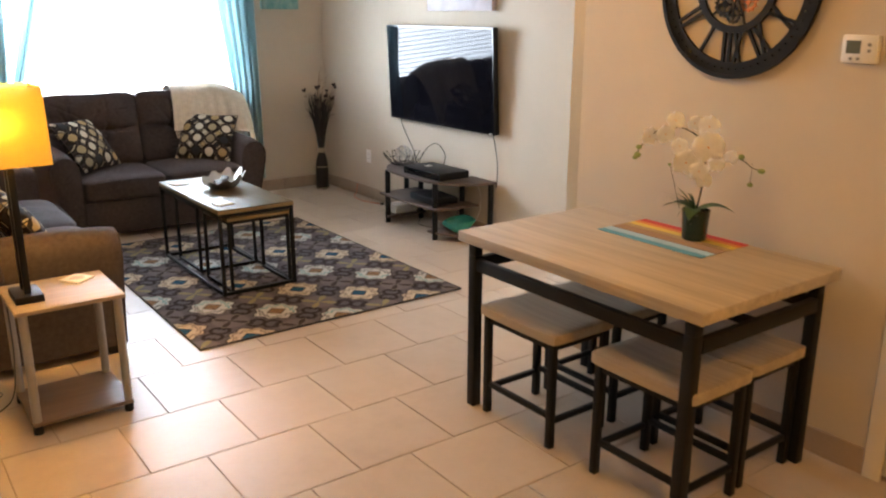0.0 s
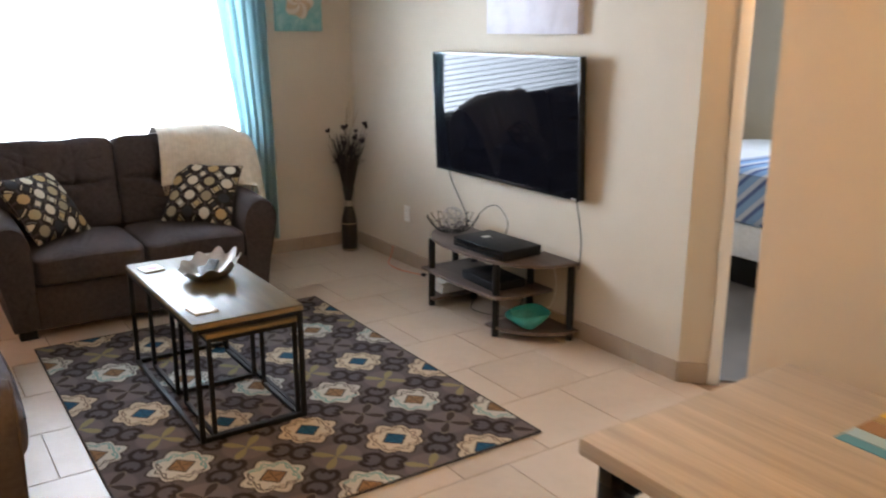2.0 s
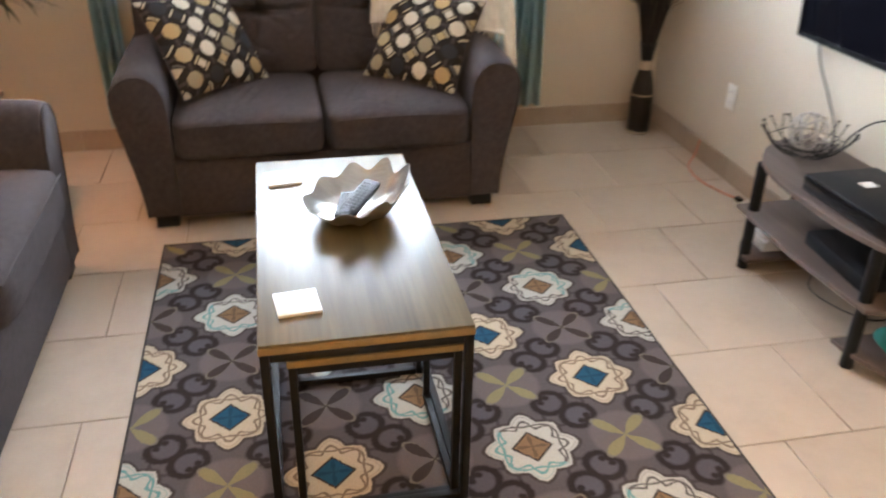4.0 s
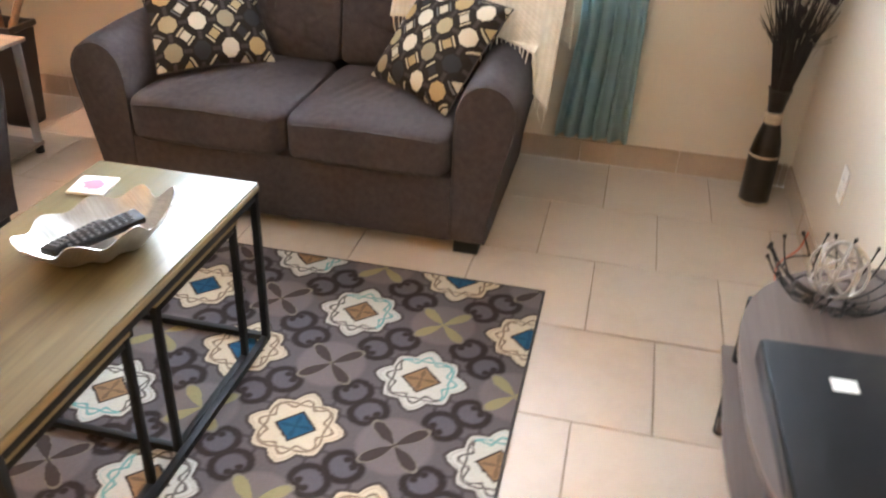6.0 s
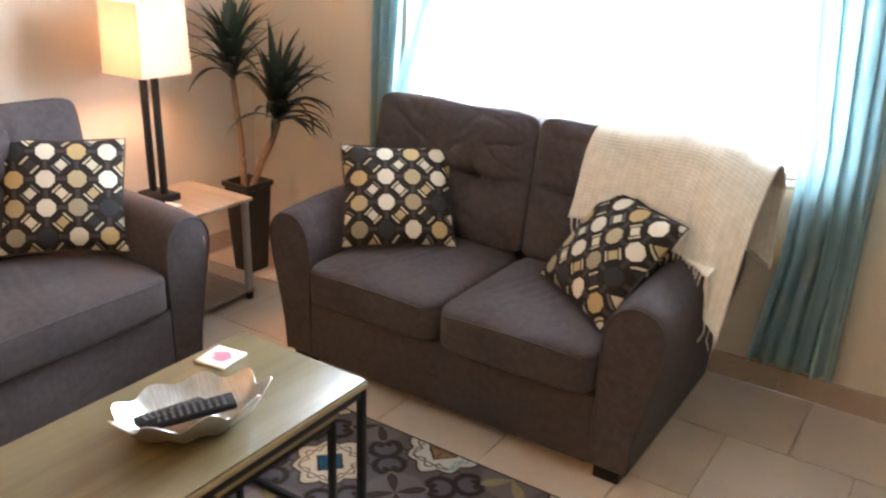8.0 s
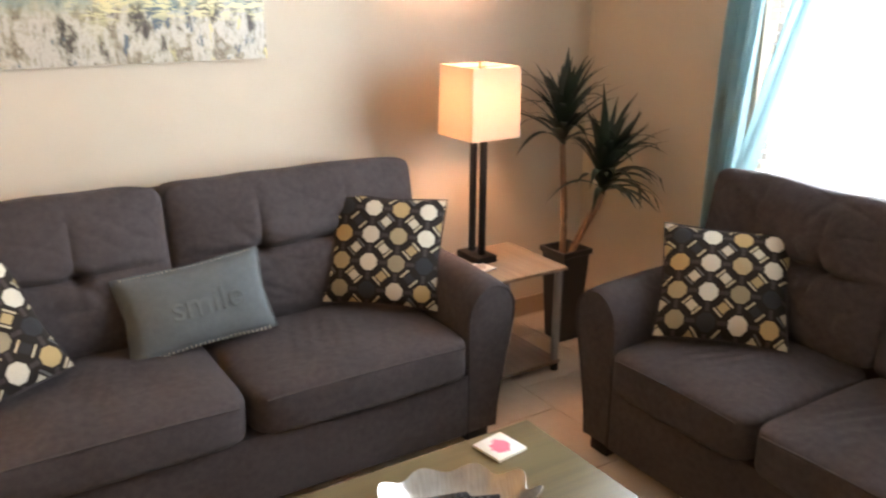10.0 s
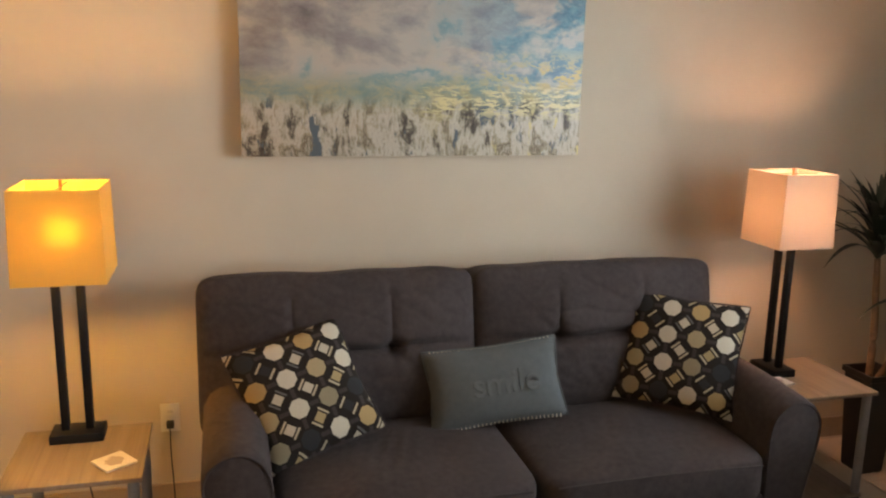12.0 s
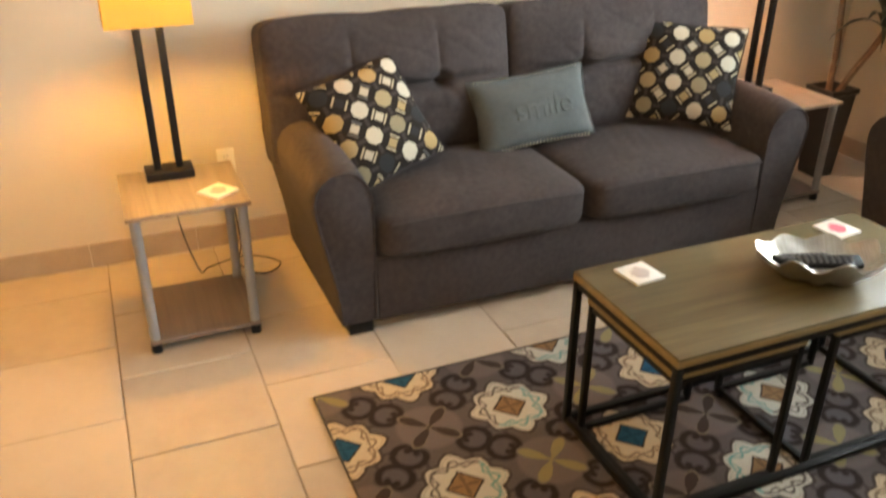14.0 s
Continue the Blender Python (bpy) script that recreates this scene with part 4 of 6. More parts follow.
# ---- dining table and stools ----
dt = thing("dining_table", pose(2.315, 1.985, 0), "dining table, pale oak top, black metal frame, near the wall", "dining table")
TW, TL, TZ = 0.78, 1.20, 0.768
part("tabletop", boxed(-TW / 2, TW / 2, -TL / 2, TL / 2, TZ - 0.042, TZ, 0.0025), M["oak_table"], dt)
lb = 0.042
for x in (-1, 1):
    for y in (-1, 1):
        xx, yy = x * (TW / 2 - 0.045), y * (TL / 2 - 0.06)
        part("leg", boxed(xx - lb / 2, xx + lb / 2, yy - lb / 2, yy + lb / 2, 0.0, TZ - 0.098, 0.002), M["black_metal"], dt)
        part("spacer", boxed(xx - 0.02, xx + 0.02, yy - 0.02, yy + 0.02, TZ - 0.0975, TZ - 0.0425, 0.001), M["black_metal"], dt)
    xx = x * (TW / 2 - 0.045)
    part("side_rail", boxed(xx - 0.014, xx + 0.014, -TL / 2 + 0.072, TL / 2 - 0.072, TZ - 0.160, TZ - 0.110, 0.002), M["black_metal"], dt)
for y in (-1, 1):
    yy = y * (TL / 2 - 0.05)
    part("end_rail", boxed(-TW / 2 + 0.067, TW / 2 - 0.067, yy - 0.014, yy + 0.014, TZ - 0.160, TZ - 0.110, 0.002), M["black_metal"], dt)
part("stretcher", boxed(-0.02, 0.02, -TL / 2 + 0.066, TL / 2 - 0.066, TZ - 0.150, TZ - 0.125, 0.002), M["black_metal"], dt)


def make_stool(m, w=0.33, l=0.445, h=0.478):
    s = thing("stool", m, "low stool, greyed oak seat, black metal legs, under the table", "stool", "stools under the dining table")

    def dip(u, p):
        return Vector((p.x, p.y, p.z - 0.006 * (1 - min(1, abs(u.y)) ** 2) * (1 if u.z > 0 else 0.5)))
    part("seat", soft_box(w / 2, l / 2, 0.022, 22, 12, dip), M["stool_seat"], s, m=pose(0, 0, h - 0.022))
    q = 0.028
    for x in (-1, 1):
        for y in (-1, 1):
            xx, yy = x * (w / 2 - 0.026), y * (l / 2 - 0.032)
            part("leg", boxed(xx - q / 2, xx + q / 2, yy - q / 2, yy + q / 2, 0, h - 0.046, 0.002), M["black_metal"], s)
        xx = x * (w / 2 - 0.026)
        part("rail", boxed(xx - 0.010, xx + 0.010, -l / 2 + 0.048, l / 2 - 0.048, 0.12, 0.142, 0.002), M["black_metal"], s)
        part("rail", boxed(xx - 0.010, xx + 0.010, -l / 2 + 0.048, l / 2 - 0.048, h - 0.072, h - 0.047, 0.002), M["black_metal"], s)
    for y in (-1, 1):
        yy = y * (l / 2 - 0.032)
        part("rail", boxed(-w / 2 + 0.042, w / 2 - 0.042, yy - 0.010, yy + 0.010, 0.10, 0.122, 0.002), M["black_metal"], s)
        part("rail", boxed(-w / 2 + 0.042, w / 2 - 0.042, yy - 0.010, yy + 0.010, h - 0.072, h - 0.047, 0.002), M["black_metal"], s)
    return s


stool = make_stool(pose(2.115, 2.25, 0))
for x, y, a in ((2.125, 1.64, 0), (2.47, 1.655, 0), (2.47, 2.255, 0)):
    copy_thing(stool, pose(x, y, 0, 0, 0, a))


# ---- end tables and lamps ----
def end_table(m, w, l, h, label):
    t = thing("end_table", m, label, "end table", "end tables beside the sofa")
    part("tabletop", boxed(-w / 2, w / 2, -l / 2, l / 2, h - 0.016, h, 0.002), M["end_top"], t)
    part("shelf", boxed(-w / 2 + 0.01, w / 2 - 0.01, -l / 2 + 0.01, l / 2 - 0.01, 0.035, 0.051, 0.002), M["end_shelf"], t)
    for x in (-1, 1):
        for y in (-1, 1):
            xx, yy = x * (w / 2 - 0.028), y * (l / 2 - 0.028)
            leg = part("leg", tubed([(xx, yy, 0.0515), (xx, yy, h - 0.0165)], 0.0175, 16), M["grey_tube"], t)
            part("foot", tubed([(xx, yy, 0), (xx, yy, 0.0345)], 0.019, 16), M["black_plastic"], leg)
    return t


end_table(pose(0.575, 3.51, 0), 0.41, 0.40, 0.522, "light-brown end table with grey tube legs beside the sofa")
end_table(pose(0.405, 6.29, 0), 0.43, 0.41, 0.50, "light-brown end table with grey tube legs in the corner")


def table_lamp(m, bulb, shade, label, s0=0.129, s1=0.135):
    l = thing("table_lamp", m, label, "lamp", "pair of table lamps")
    part("base", boxed(-0.052, 0.052, -0.082, 0.082, 0.0, 0.03, 0.003), M["black_metal"], l)
    for y in (-0.037, 0.037):
        part("post", boxed(-0.0125, 0.0125, y - 0.0125, y + 0.0125, 0.0305, 0.56, 0.002), M["black_metal"], l)
    part("bridge", boxed(-0.0125, 0.0125, -0.024, 0.024, 0.535, 0.56, 0.001), M["black_metal"], l)
    part("stem", tubed([(0, 0, 0.5605), (0, 0, 0.66)], 0.006, 10), M["copper"], l)
    sh = bmesh.new()
    a, b, z0, z1, t = s1, s0, 0.545, 0.835, 0.002
    rings = [[bm_v for bm_v in [sh.verts.new((x * q, y * q, z)) for x, y in ((-1, -1), (1, -1), (1, 1), (-1, 1))]] for q, z in ((a, z0), (b, z1), (b - t, z1), (a - t, z0))]
    for i in range(4):
        r0, r1 = rings[i], rings[(i + 1) % 4]
        for k in range(4):
            sh.faces.new((r0[k], r0[(k + 1) % 4], r1[(k + 1) % 4], r1[k]))
    part("shade", sh, shade, l, "linen lampshade", smooth=False)
    part("finial", tubed([(0, 0, 0.80), (0, 0, 0.85)], 0.005, 10), M["copper"], l)
    part("spider", tubed([(-b + 0.003, 0, 0.828), (b - 0.003, 0, 0.828)], 0.002, 6), M["copper"], l)
    bb = bmesh.new()
    bmesh.ops.create_uvsphere(bb, u_segments=16, v_segments=10, radius=0.045)
    part("bulb", bb, bulb, l, "lit bulb", m=pose(0, 0, 0.69))
    return l


table_lamp(pose(0.445, 3.487, 0.522), M["bulb_1"], M["shade_glow_tint"], "two-post black table lamp, square linen shade, lit warm yellow")
table_lamp(pose(0.32, 6.215, 0.50, 0, 0, 91) @ Matrix.Diagonal((1.0, 1.0, 1.025, 1.0)), M["bulb_2"], M["shade"], "two-post black table lamp, square linen shade, lit soft orange", 0.121, 0.127)


# ---- TV, stand and what is on it ----
tv = thing("television", pose(3.672, 5.150, 1.155, 0, -2.6, 0), "large flat black television mounted on the wall, switched off", "television")
part("body", boxed(0.006, 0.045, -0.672, 0.672, -0.37, 0.37, 0.004), M["black_plastic"], tv)
part("screen", boxed(0.002, 0.0055, -0.660, 0.660, -0.352, 0.358), M["screen"], tv)
bz = bmesh.new()
box(bz, -0.001, 0.0055, -0.672, 0.672, 0.3585, 0.37)
box(bz, -0.001, 0.0055, -0.672, 0.672, -0.37, -0.3525)
box(bz, -0.001, 0.0055, -0.672, -0.6605, -0.352, 0.358)
box(bz, -0.001, 0.0055, 0.6605, 0.672, -0.352, 0.358)
part("bezel", bz, M["black_gloss"], tv)
part("rear_housing", boxed(0.0455, 0.065, -0.38, 0.38, -0.30, 0.15, 0.01), M["black_plastic"], tv)
part("wall_bracket", boxed(0.0655, 0.084, -0.2, 0.2, -0.12, 0.12, 0.002), M["black_metal"], tv)
part("badge", boxed(-0.003, -0.0012, -0.652, -0.617, -0.368, -0.358), M["plastic_white"], tv)


def stand_outline(y0, y1, bow, back=3.735, front=3.40):
    """A long board with a straight back, rounded ends and a bowed front."""
    pts = [(back, y0), (back, y1)]
    n = 20
    for i in range(1, n):
        u = i / n
        y = y1 + (y0 - y1) * u
        e = (1 - abs(2 * u - 1) ** 3.2) ** 0.55
        pts.append((back - (back - front) * e - bow * math.sin(math.pi * u), y))
    return pts


def lobe_outline(y0, y1, flip, back=3.735, front=3.375):
    pts = []
    n = 12
    for i in range(n + 1):
        a = math.pi / 2 * i / n
        x = back - (back - front) * math.sin(a)
        y = (y1 - (y1 - y0) * (1 - math.cos(a))) if flip else (y0 + (y1 - y0) * (1 - math.cos(a)))
        pts.append((x, y))
    pts.append((back, y0 if flip else y1))
    return pts


stand = thing("tv_stand", pose(0, 0, 0), "grey-brown three-tier television stand with black tube legs", "tv stand")
part("top_shelf", prism(bmesh.new(), stand_outline(4.49, 5.66, 0.02, 3.735, 3.355), 0.425, 0.443, 0.002), M["stand_wood"], stand)
part("middle_shelf", prism(bmesh.new(), [(3.735, 4.70), (3.735, 5.50), (3.36, 5.50), (3.34, 5.12), (3.36, 4.74), (3.50, 4.70)], 0.225, 0.241, 0.002), M["stand_wood"], stand)
part("bottom_shelf", prism(bmesh.new(), lobe_outline(5.38, 5.66, True), 0.045, 0.061, 0.002), M["stand_wood"], stand)
part("bottom_shelf", prism(bmesh.new(), lobe_outline(4.48, 4.86, False)[::-1], 0.045, 0.061, 0.002), M["stand_wood"], stand)
for x, y in ((3.40, 5.44), (3.395, 4.79), (3.70, 4.52), (3.70, 4.86), (3.70, 5.41), (3.70, 5.62)):
    part("leg", tubed([(x, y, 0.0), (x, y, 0.4245)], 0.021, 16), M["black_plastic"], stand)

dvr = thing("cable_box", pose(3.51, 4.94, 0.4435, 0, 0, 2), "flat black cable box on the television stand", "cable box")
part("body", boxed(-0.135, 0.135, -0.225, 0.225, 0.006, 0.062, 0.004), M["black_plastic"], dvr)
part("front_panel", boxed(-0.1385, -0.1355, -0.22, 0.22, 0.010, 0.058, 0.001), M["black_gloss"], dvr)
part("sticker", boxed(-0.02, 0.03, 0.08, 0.12, 0.0622, 0.0628), M["plastic_white"], dvr)
for x in (-0.1, 0.1):
    for y in (-0.16, 0.16):
        part("foot", tubed([(x, y, 0), (x, y, 0.0058)], 0.009, 10), M["black_plastic"], dvr)
modem = thing("media_player", pose(3.52, 4.98, 0.2415, 0, 0, -4), "black media player on the stand's middle shelf", "media player")
part("body", boxed(-0.11, 0.11, -0.17, 0.17, 0.004, 0.055, 0.008), M["black_plastic"], modem)
part("foot", boxed(-0.09, 0.09, -0.14, 0.14, 0.0, 0.0038), M["black_plastic"], modem)

books = thing("magazine_stack", pose(3.57, 5.49, 0.0615), "stack of white magazines on the stand's lower shelf", "magazines")
for k in range(5):
    part("magazine", boxed(-0.10, 0.10, -0.065, 0.065, k * 0.013 + 0.0002, k * 0.013 + 0.0125, 0.001), M["paper"], books, m=pose(0.004 * (k % 2), 0.003 * (k % 3), 0, 0, 0, (k * 37 % 7) - 3))

# teal shell dish
shell = thing("shell_dish", pose(3.52, 4.66, 0.0615, 0, 0, 20), "glossy teal ceramic conch dish on the stand's lower shelf", "dish")


def shell_at(u, v):
    a = 2 * math.pi * u
    rr = math.sin(0.45 + 1.45 * v)
    s = math.sin(a)
    x = 0.078 * math.cos(a) * rr
    y = 0.098 * s * rr
    if s > 0:
        y += 0.055 * s ** 5 * math.sin(math.pi * (0.15 + 0.7 * v)) ** 1.5
    else:
        y += -0.050 * abs(s) ** 7 * v ** 2
    z = 0.004 + 0.098 * v + 0.022 * math.cos(a) * v - 0.012 * s * v
    ridge = 0.003 * math.sin(60 * v) * max(0.0, s) ** 2
    return (x + ridge, y, max(0.002, z))


def wrap_bowl(at, nu, nv, thick):
    bm = bmesh.new()
    g = [[bm.verts.new(at(i / nu, j / nv)) for j in range(nv + 1)] for i in range(nu)]
    for i in range(nu):
        for j in range(nv):
            bm.faces.new((g[i][j], g[(i + 1) % nu][j], g[(i + 1) % nu][j + 1], g[i][j + 1]))
    bm.faces.new([g[i][0] for i in range(nu)][::-1])
    bmesh.ops.recalc_face_normals(bm, faces=bm.faces[:])
    bmesh.ops.solidify(bm, geom=bm.faces[:], thickness=thick)
    return bm


part("bowl", wrap_bowl(shell_at, 48, 12, 0.004), M["teal_ceramic"], shell)

# wire bowl
wire = thing("wire_bowl", pose(3.56, 5.45, 0.4435), "dark wire bowl with beaded tips on the television stand", "wire bowl")
rnd = random.Random(11)
tips = []
for k in range(22):
    a0 = 2 * math.pi * k / 22 + rnd.uniform(-0.08, 0.08)
    tw = rnd.uniform(-0.5, 0.5)
    pts = []
    for j in range(7):
        v = j / 6
        r = 0.035 + 0.125 * v ** 0.75
        z = 0.004 + 0.095 * v ** 1.8
        pts.append((r * math.cos(a0 + tw * v), r * math.sin(a0 + tw * v), z))
    part("wire", tubed(pts, 0.0022, 6), M["dark_wire"], wire)
    tips.append(pts[-1])
for r, z in ((0.036, 0.004), (0.085, 0.024), (0.125, 0.057)):
    part("hoop", tubed([(r * math.cos(2 * math.pi * i / 28) * (1 + 0.05 * math.sin(3 * i)), r * math.sin(2 * math.pi * i / 28), z + 0.004 * math.sin(2 * i)) for i in range(28)], 0.0022, 6, closed=True), M["dark_wire"], wire)
tb = bmesh.new()
bmesh.ops.create_uvsphere(tb, u_segments=8, v_segments=6, radius=0.0055)
bead = mesh_of("bead", tb, M["dark_wire"])
for p in tips:
    o = new("bead", bead)
    o.parent = wire
    o.matrix_basis = Matrix.Translation(p)
ball = thing("wire_ball", pose(3.56, 5.45, 0.4675), "pale twisted wire ball lying in the wire bowl", "ornament")
for k in range(6):
    rb2 = bmesh.new()
    q = Euler((rnd.uniform(0, 3), rnd.uniform(0, 3), rnd.uniform(0, 3))).to_matrix()
    R = 0.066
    pts = [q @ Vector((R * math.cos(2 * math.pi * i / 24), R * math.sin(2 * math.pi * i / 24), 0)) + Vector((0, 0, R)) for i in range(24)]
    part("loop", tube(rb2, pts, 0.0038, 6, closed=True), M["light_wire"], ball)


# ---- coffee table things ----
bowl = thing("shell_bowl", pose(1.90, 5.06, 0.5305, 0, 0, -25), "fluted silver shell bowl holding remotes on the coffee table", "bowl")


def bowl_at(u, v):
    """A scallop: low wavy lip in front, tall pointed flutes along the back."""
    a = 2 * math.pi * u
    w = v ** 1.2
    back = 0.5 + 0.5 * math.cos(a - 0.25)
    wave = math.cos(9 * a)
    crest = wave
    fl = 1 + (0.035 + 0.045 * back) * crest * w
    rx, ry = 0.140, 0.182
    r = 0.24 + 0.76 * v ** 0.8
    z = 0.003 + (0.048 + 0.040 * back) * v ** 2.0 + (0.007 + 0.013 * back) * crest * w
    return (rx * r * fl * math.cos(a), ry * r * fl * math.sin(a), z)


part("bowl", wrap_bowl(bowl_at, 176, 18, 0.0028), M["silver"], bowl)


def remote(m, l, w, label):
    r = thing("remote_control", m, label, "remote control", "remote controls in the bowl")
    part("body", boxed(-w / 2, w / 2, -l / 2, l / 2, 0, 0.018, 0.004), M["black_plastic"], r)
    kb = bmesh.new()
    for i in range(3):
        for j in range(10):
            x, y = (i - 1) * w * 0.28, -l * 0.4 + j * l * 0.085
            box(kb, x - 0.0045, x + 0.0045, y - 0.0035, y + 0.0035, 0.0182, 0.0205)
    part("buttons", kb, M["remote_key"], r)


remote(pose(1.905, 5.06, 0.566, 3, 8, -28), 0.20, 0.048, "black remote control with grey buttons in the silver bowl")
remote(pose(1.865, 5.03, 0.560, -3, -6, -12), 0.17, 0.044, "black remote control with grey buttons in the silver bowl")


def coaster(m, mat, label):
    c = thing("coaster", m, label, "coaster", "coasters")
    part("tile", boxed(-0.05, 0.05, -0.05, 0.05, 0.0, 0.007, 0.001), mat, c)


coaster(pose(1.70, 5.33, 0.5305, 0, 0, 8), M["coaster_pink"], "square white coaster with a pink print on the coffee table")
coaster(pose(1.71, 4.60, 0.5305, 0, 0, 6), M["coaster_grey"], "square white coaster with a faint print on the coffee table")
coaster(pose(0.665, 3.62, 0.523, 0, 0, 35), M["coaster_grey"], "square white coaster with a faint print on the end table")
coaster(pose(0.44, 6.15, 0.501, 0, 0, 10), M["coaster_grey"], "square white coaster on the corner end table")


# ---- dining table things ----
runner = thing("table_runner", pose(2.55, 2.008, TZ + 0.0005), "red, yellow, brown and blue striped runner on the dining table", "table runner")
cols = [((0.09, 0.30, 0.46), 0.035), ((0.36, 0.55, 0.68), 0.045), ((0.33, 0.20, 0.11), 0.06), ((0.42, 0.30, 0.14), 0.03), ((0.75, 0.55, 0.10), 0.035), ((0.72, 0.26, 0.06), 0.025), ((0.60, 0.06, 0.05), 0.04)]
xx = -0.15
for c, w in cols:
    part("stripe", boxed(xx, xx + w - 0.0008, -0.255, 0.255, 0.0, 0.003), plain("runner_cloth", c, 0.85, var=0.08, bump=0.4), runner, "woven stripe")
    xx += w * 1.11 - 0.0

orchid = thing("orchid", pose(2.59, 1.930, TZ + 0.0045) @ Matrix.Diagonal((0.90, 0.90, 0.90, 1.0)), "white artificial orchid in a dark green pot", "orchid")
part("pot", lathe(bmesh.new(), [(0, 0), (0.048, 0), (0.052, 0.004), (0.059, 0.125), (0.061, 0.132), (0.055, 0.132), (0.053, 0.12), (0, 0.118)], 32), plain("dark_green_glaze", (0.012, 0.028, 0.018), 0.25, var=0.2), orchid)
part("moss", lathe(bmesh.new(), [(0.0525, 0.1185), (0.03, 0.130), (0, 0.134)], 20), M["soil"], orchid)


def blade(bm, base, direction, l, w, droop, n=8, up=0.6):
    """An arching leaf."""
    d = Vector(direction).normalized()
    side = d.cross(Vector((0, 0, 1)))
    side = side.normalized() if side.length > 0.05 else Vector((1, 0, 0))
    prev = None
    p = Vector(base)
    for i in range(n + 1):
        t = i / n
        ww = w * (0.45 + 0.75 * math.sin(math.pi * min(1, 0.15 + t * 0.85)) ** 0.8) * (1 - t ** 3)
        nrm = side.cross(d).normalized()
        row = [bm.verts.new(p - side * ww / 2 + nrm * ww * 0.12), bm.verts.new(p), bm.verts.new(p + side * ww / 2 + nrm * ww * 0.12)]
        if prev:
            bm.faces.new((prev[0], prev[1], row[1], row[0]))
            bm.faces.new((prev[1], prev[2], row[2], row[1]))
        prev = row
        p = p + d * (l / n)
        d = (d + Vector((0, 0, -droop / n))).normalized()
    return bm


rnd = random.Random(4)
for k in range(3):
    a = k * 1.9 + 1.7
    part("leaf", blade(bmesh.new(), (0.01 * math.cos(a), 0.01 * math.sin(a), 0.128), (math.cos(a), math.sin(a), 0.50), 0.17, 0.065, 1.3), M["green_leaf"], orchid)
gb = bmesh.new()
for k in range(20):
    a = rnd.uniform(0.8, 3.6)
    blade(gb, (0.015 * math.cos(a), 0.015 * math.sin(a), 0.128), (math.cos(a), math.sin(a), rnd.uniform(0.4, 1.6)), rnd.uniform(0.10, 0.19), 0.007, rnd.uniform(0.5, 1.6), 5)
tagged(part("grass", gb, M["green_leaf"], orchid), kind="stuff")


def spray(h, z, off=0.0):
    """A place in the orchid's spray: h metres along it, z metres up, off metres out of its plane."""
    return Vector((0.62 * h - 0.80 * off, -0.80 * h - 0.62 * off, z))


stem1 = arc_points([(0, 0, 0.13), spray(0.012, 0.22), spray(0.02, 0.33), spray(-0.005, 0.43), spray(-0.075, 0.478), spray(-0.14, 0.478), spray(-0.20, 0.455), spray(-0.245, 0.40), spray(-0.262, 0.37)], 6)
stem2 = arc_points([(0.004, 0, 0.13), spray(0.018, 0.24), spray(0.05, 0.32), spray(0.12, 0.362), spray(0.17, 0.352), spray(0.205, 0.325), spray(0.25, 0.312)], 6)
part("stem", tubed(stem1, 0.0034, 7, taper=0.6), M["stem"], orchid)
part("stem", tubed(stem2, 0.0030, 7, taper=0.6), M["stem"], orchid)


def flower(m, s, parent):
    f = part("flower", lathe(bmesh.new(), [(0, -0.1 * s), (0.08 * s, -0.06 * s), (0.10 * s, 0.0), (0, 0.12 * s)], 10), M["petal_heart"], parent, m=m)
    pb = bmesh.new()
    for k, (a, w) in enumerate(((90, 0.86), (12, 1.55), (168, 1.55), (-52, 0.84), (-128, 0.84))):
        a = radians(a)
        ln = 1.0 if w < 0.9 else 0.95

        def at(u, v, a=a, w=w, ln=ln):
            t = v
            half = w * 0.50 * math.sin(math.pi * (0.06 + 0.86 * t)) ** 0.8
            x = (u * 2 - 1) * half * s
            y = (0.04 + ln * t) * s
            z = (0.10 * t * t - 0.16 * (u * 2 - 1) ** 2 * t + 0.03 * math.sin(7 * u + 5 * t)) * s + (0.01 if w < 0.9 else 0.04) * s
            return (x * math.cos(a - 1.5708) - y * math.sin(a - 1.5708), x * math.sin(a - 1.5708) + y * math.cos(a - 1.5708), z)
        sheet(pb, 6, 7, at)
    part("petals", pb, M["petal"], f)


def facing(p, d, roll=0):
    return Matrix.Translation(p) @ Vector(d).to_track_quat("Z", "Y").to_matrix().to_4x4() @ pose(0, 0, 0, 0, 0, roll)


for h, z, off, size, turn in ((-0.215, 0.440, 0.010, 0.040, 0.9), (-0.113, 0.512, 0.006, 0.038, -0.2), (-0.150, 0.452, 0.016, 0.040, 0.35), (-0.090, 0.405, 0.020, 0.036, 0.1),
                              (0.022, 0.490, 0.000, 0.047, -0.35), (-0.036, 0.500, -0.014, 0.032, 0.5), (0.025, 0.408, 0.034, 0.066, 0.0), (-0.060, 0.338, 0.026, 0.055, 0.25),
                              (-0.004, 0.303, 0.030, 0.042, -0.1), (0.020, 0.262, 0.012, 0.034, 0.2), (0.118, 0.366, 0.012, 0.030, -0.5), (0.062, 0.338, 0.022, 0.036, -0.4)):
    d = Vector((-0.80 + 0.6 * turn, -0.62 - 0.7 * turn, rnd.uniform(-0.12, 0.12)))
    flower(facing(spray(h, z, off), d, rnd.uniform(-18, 18)), size, orchid)
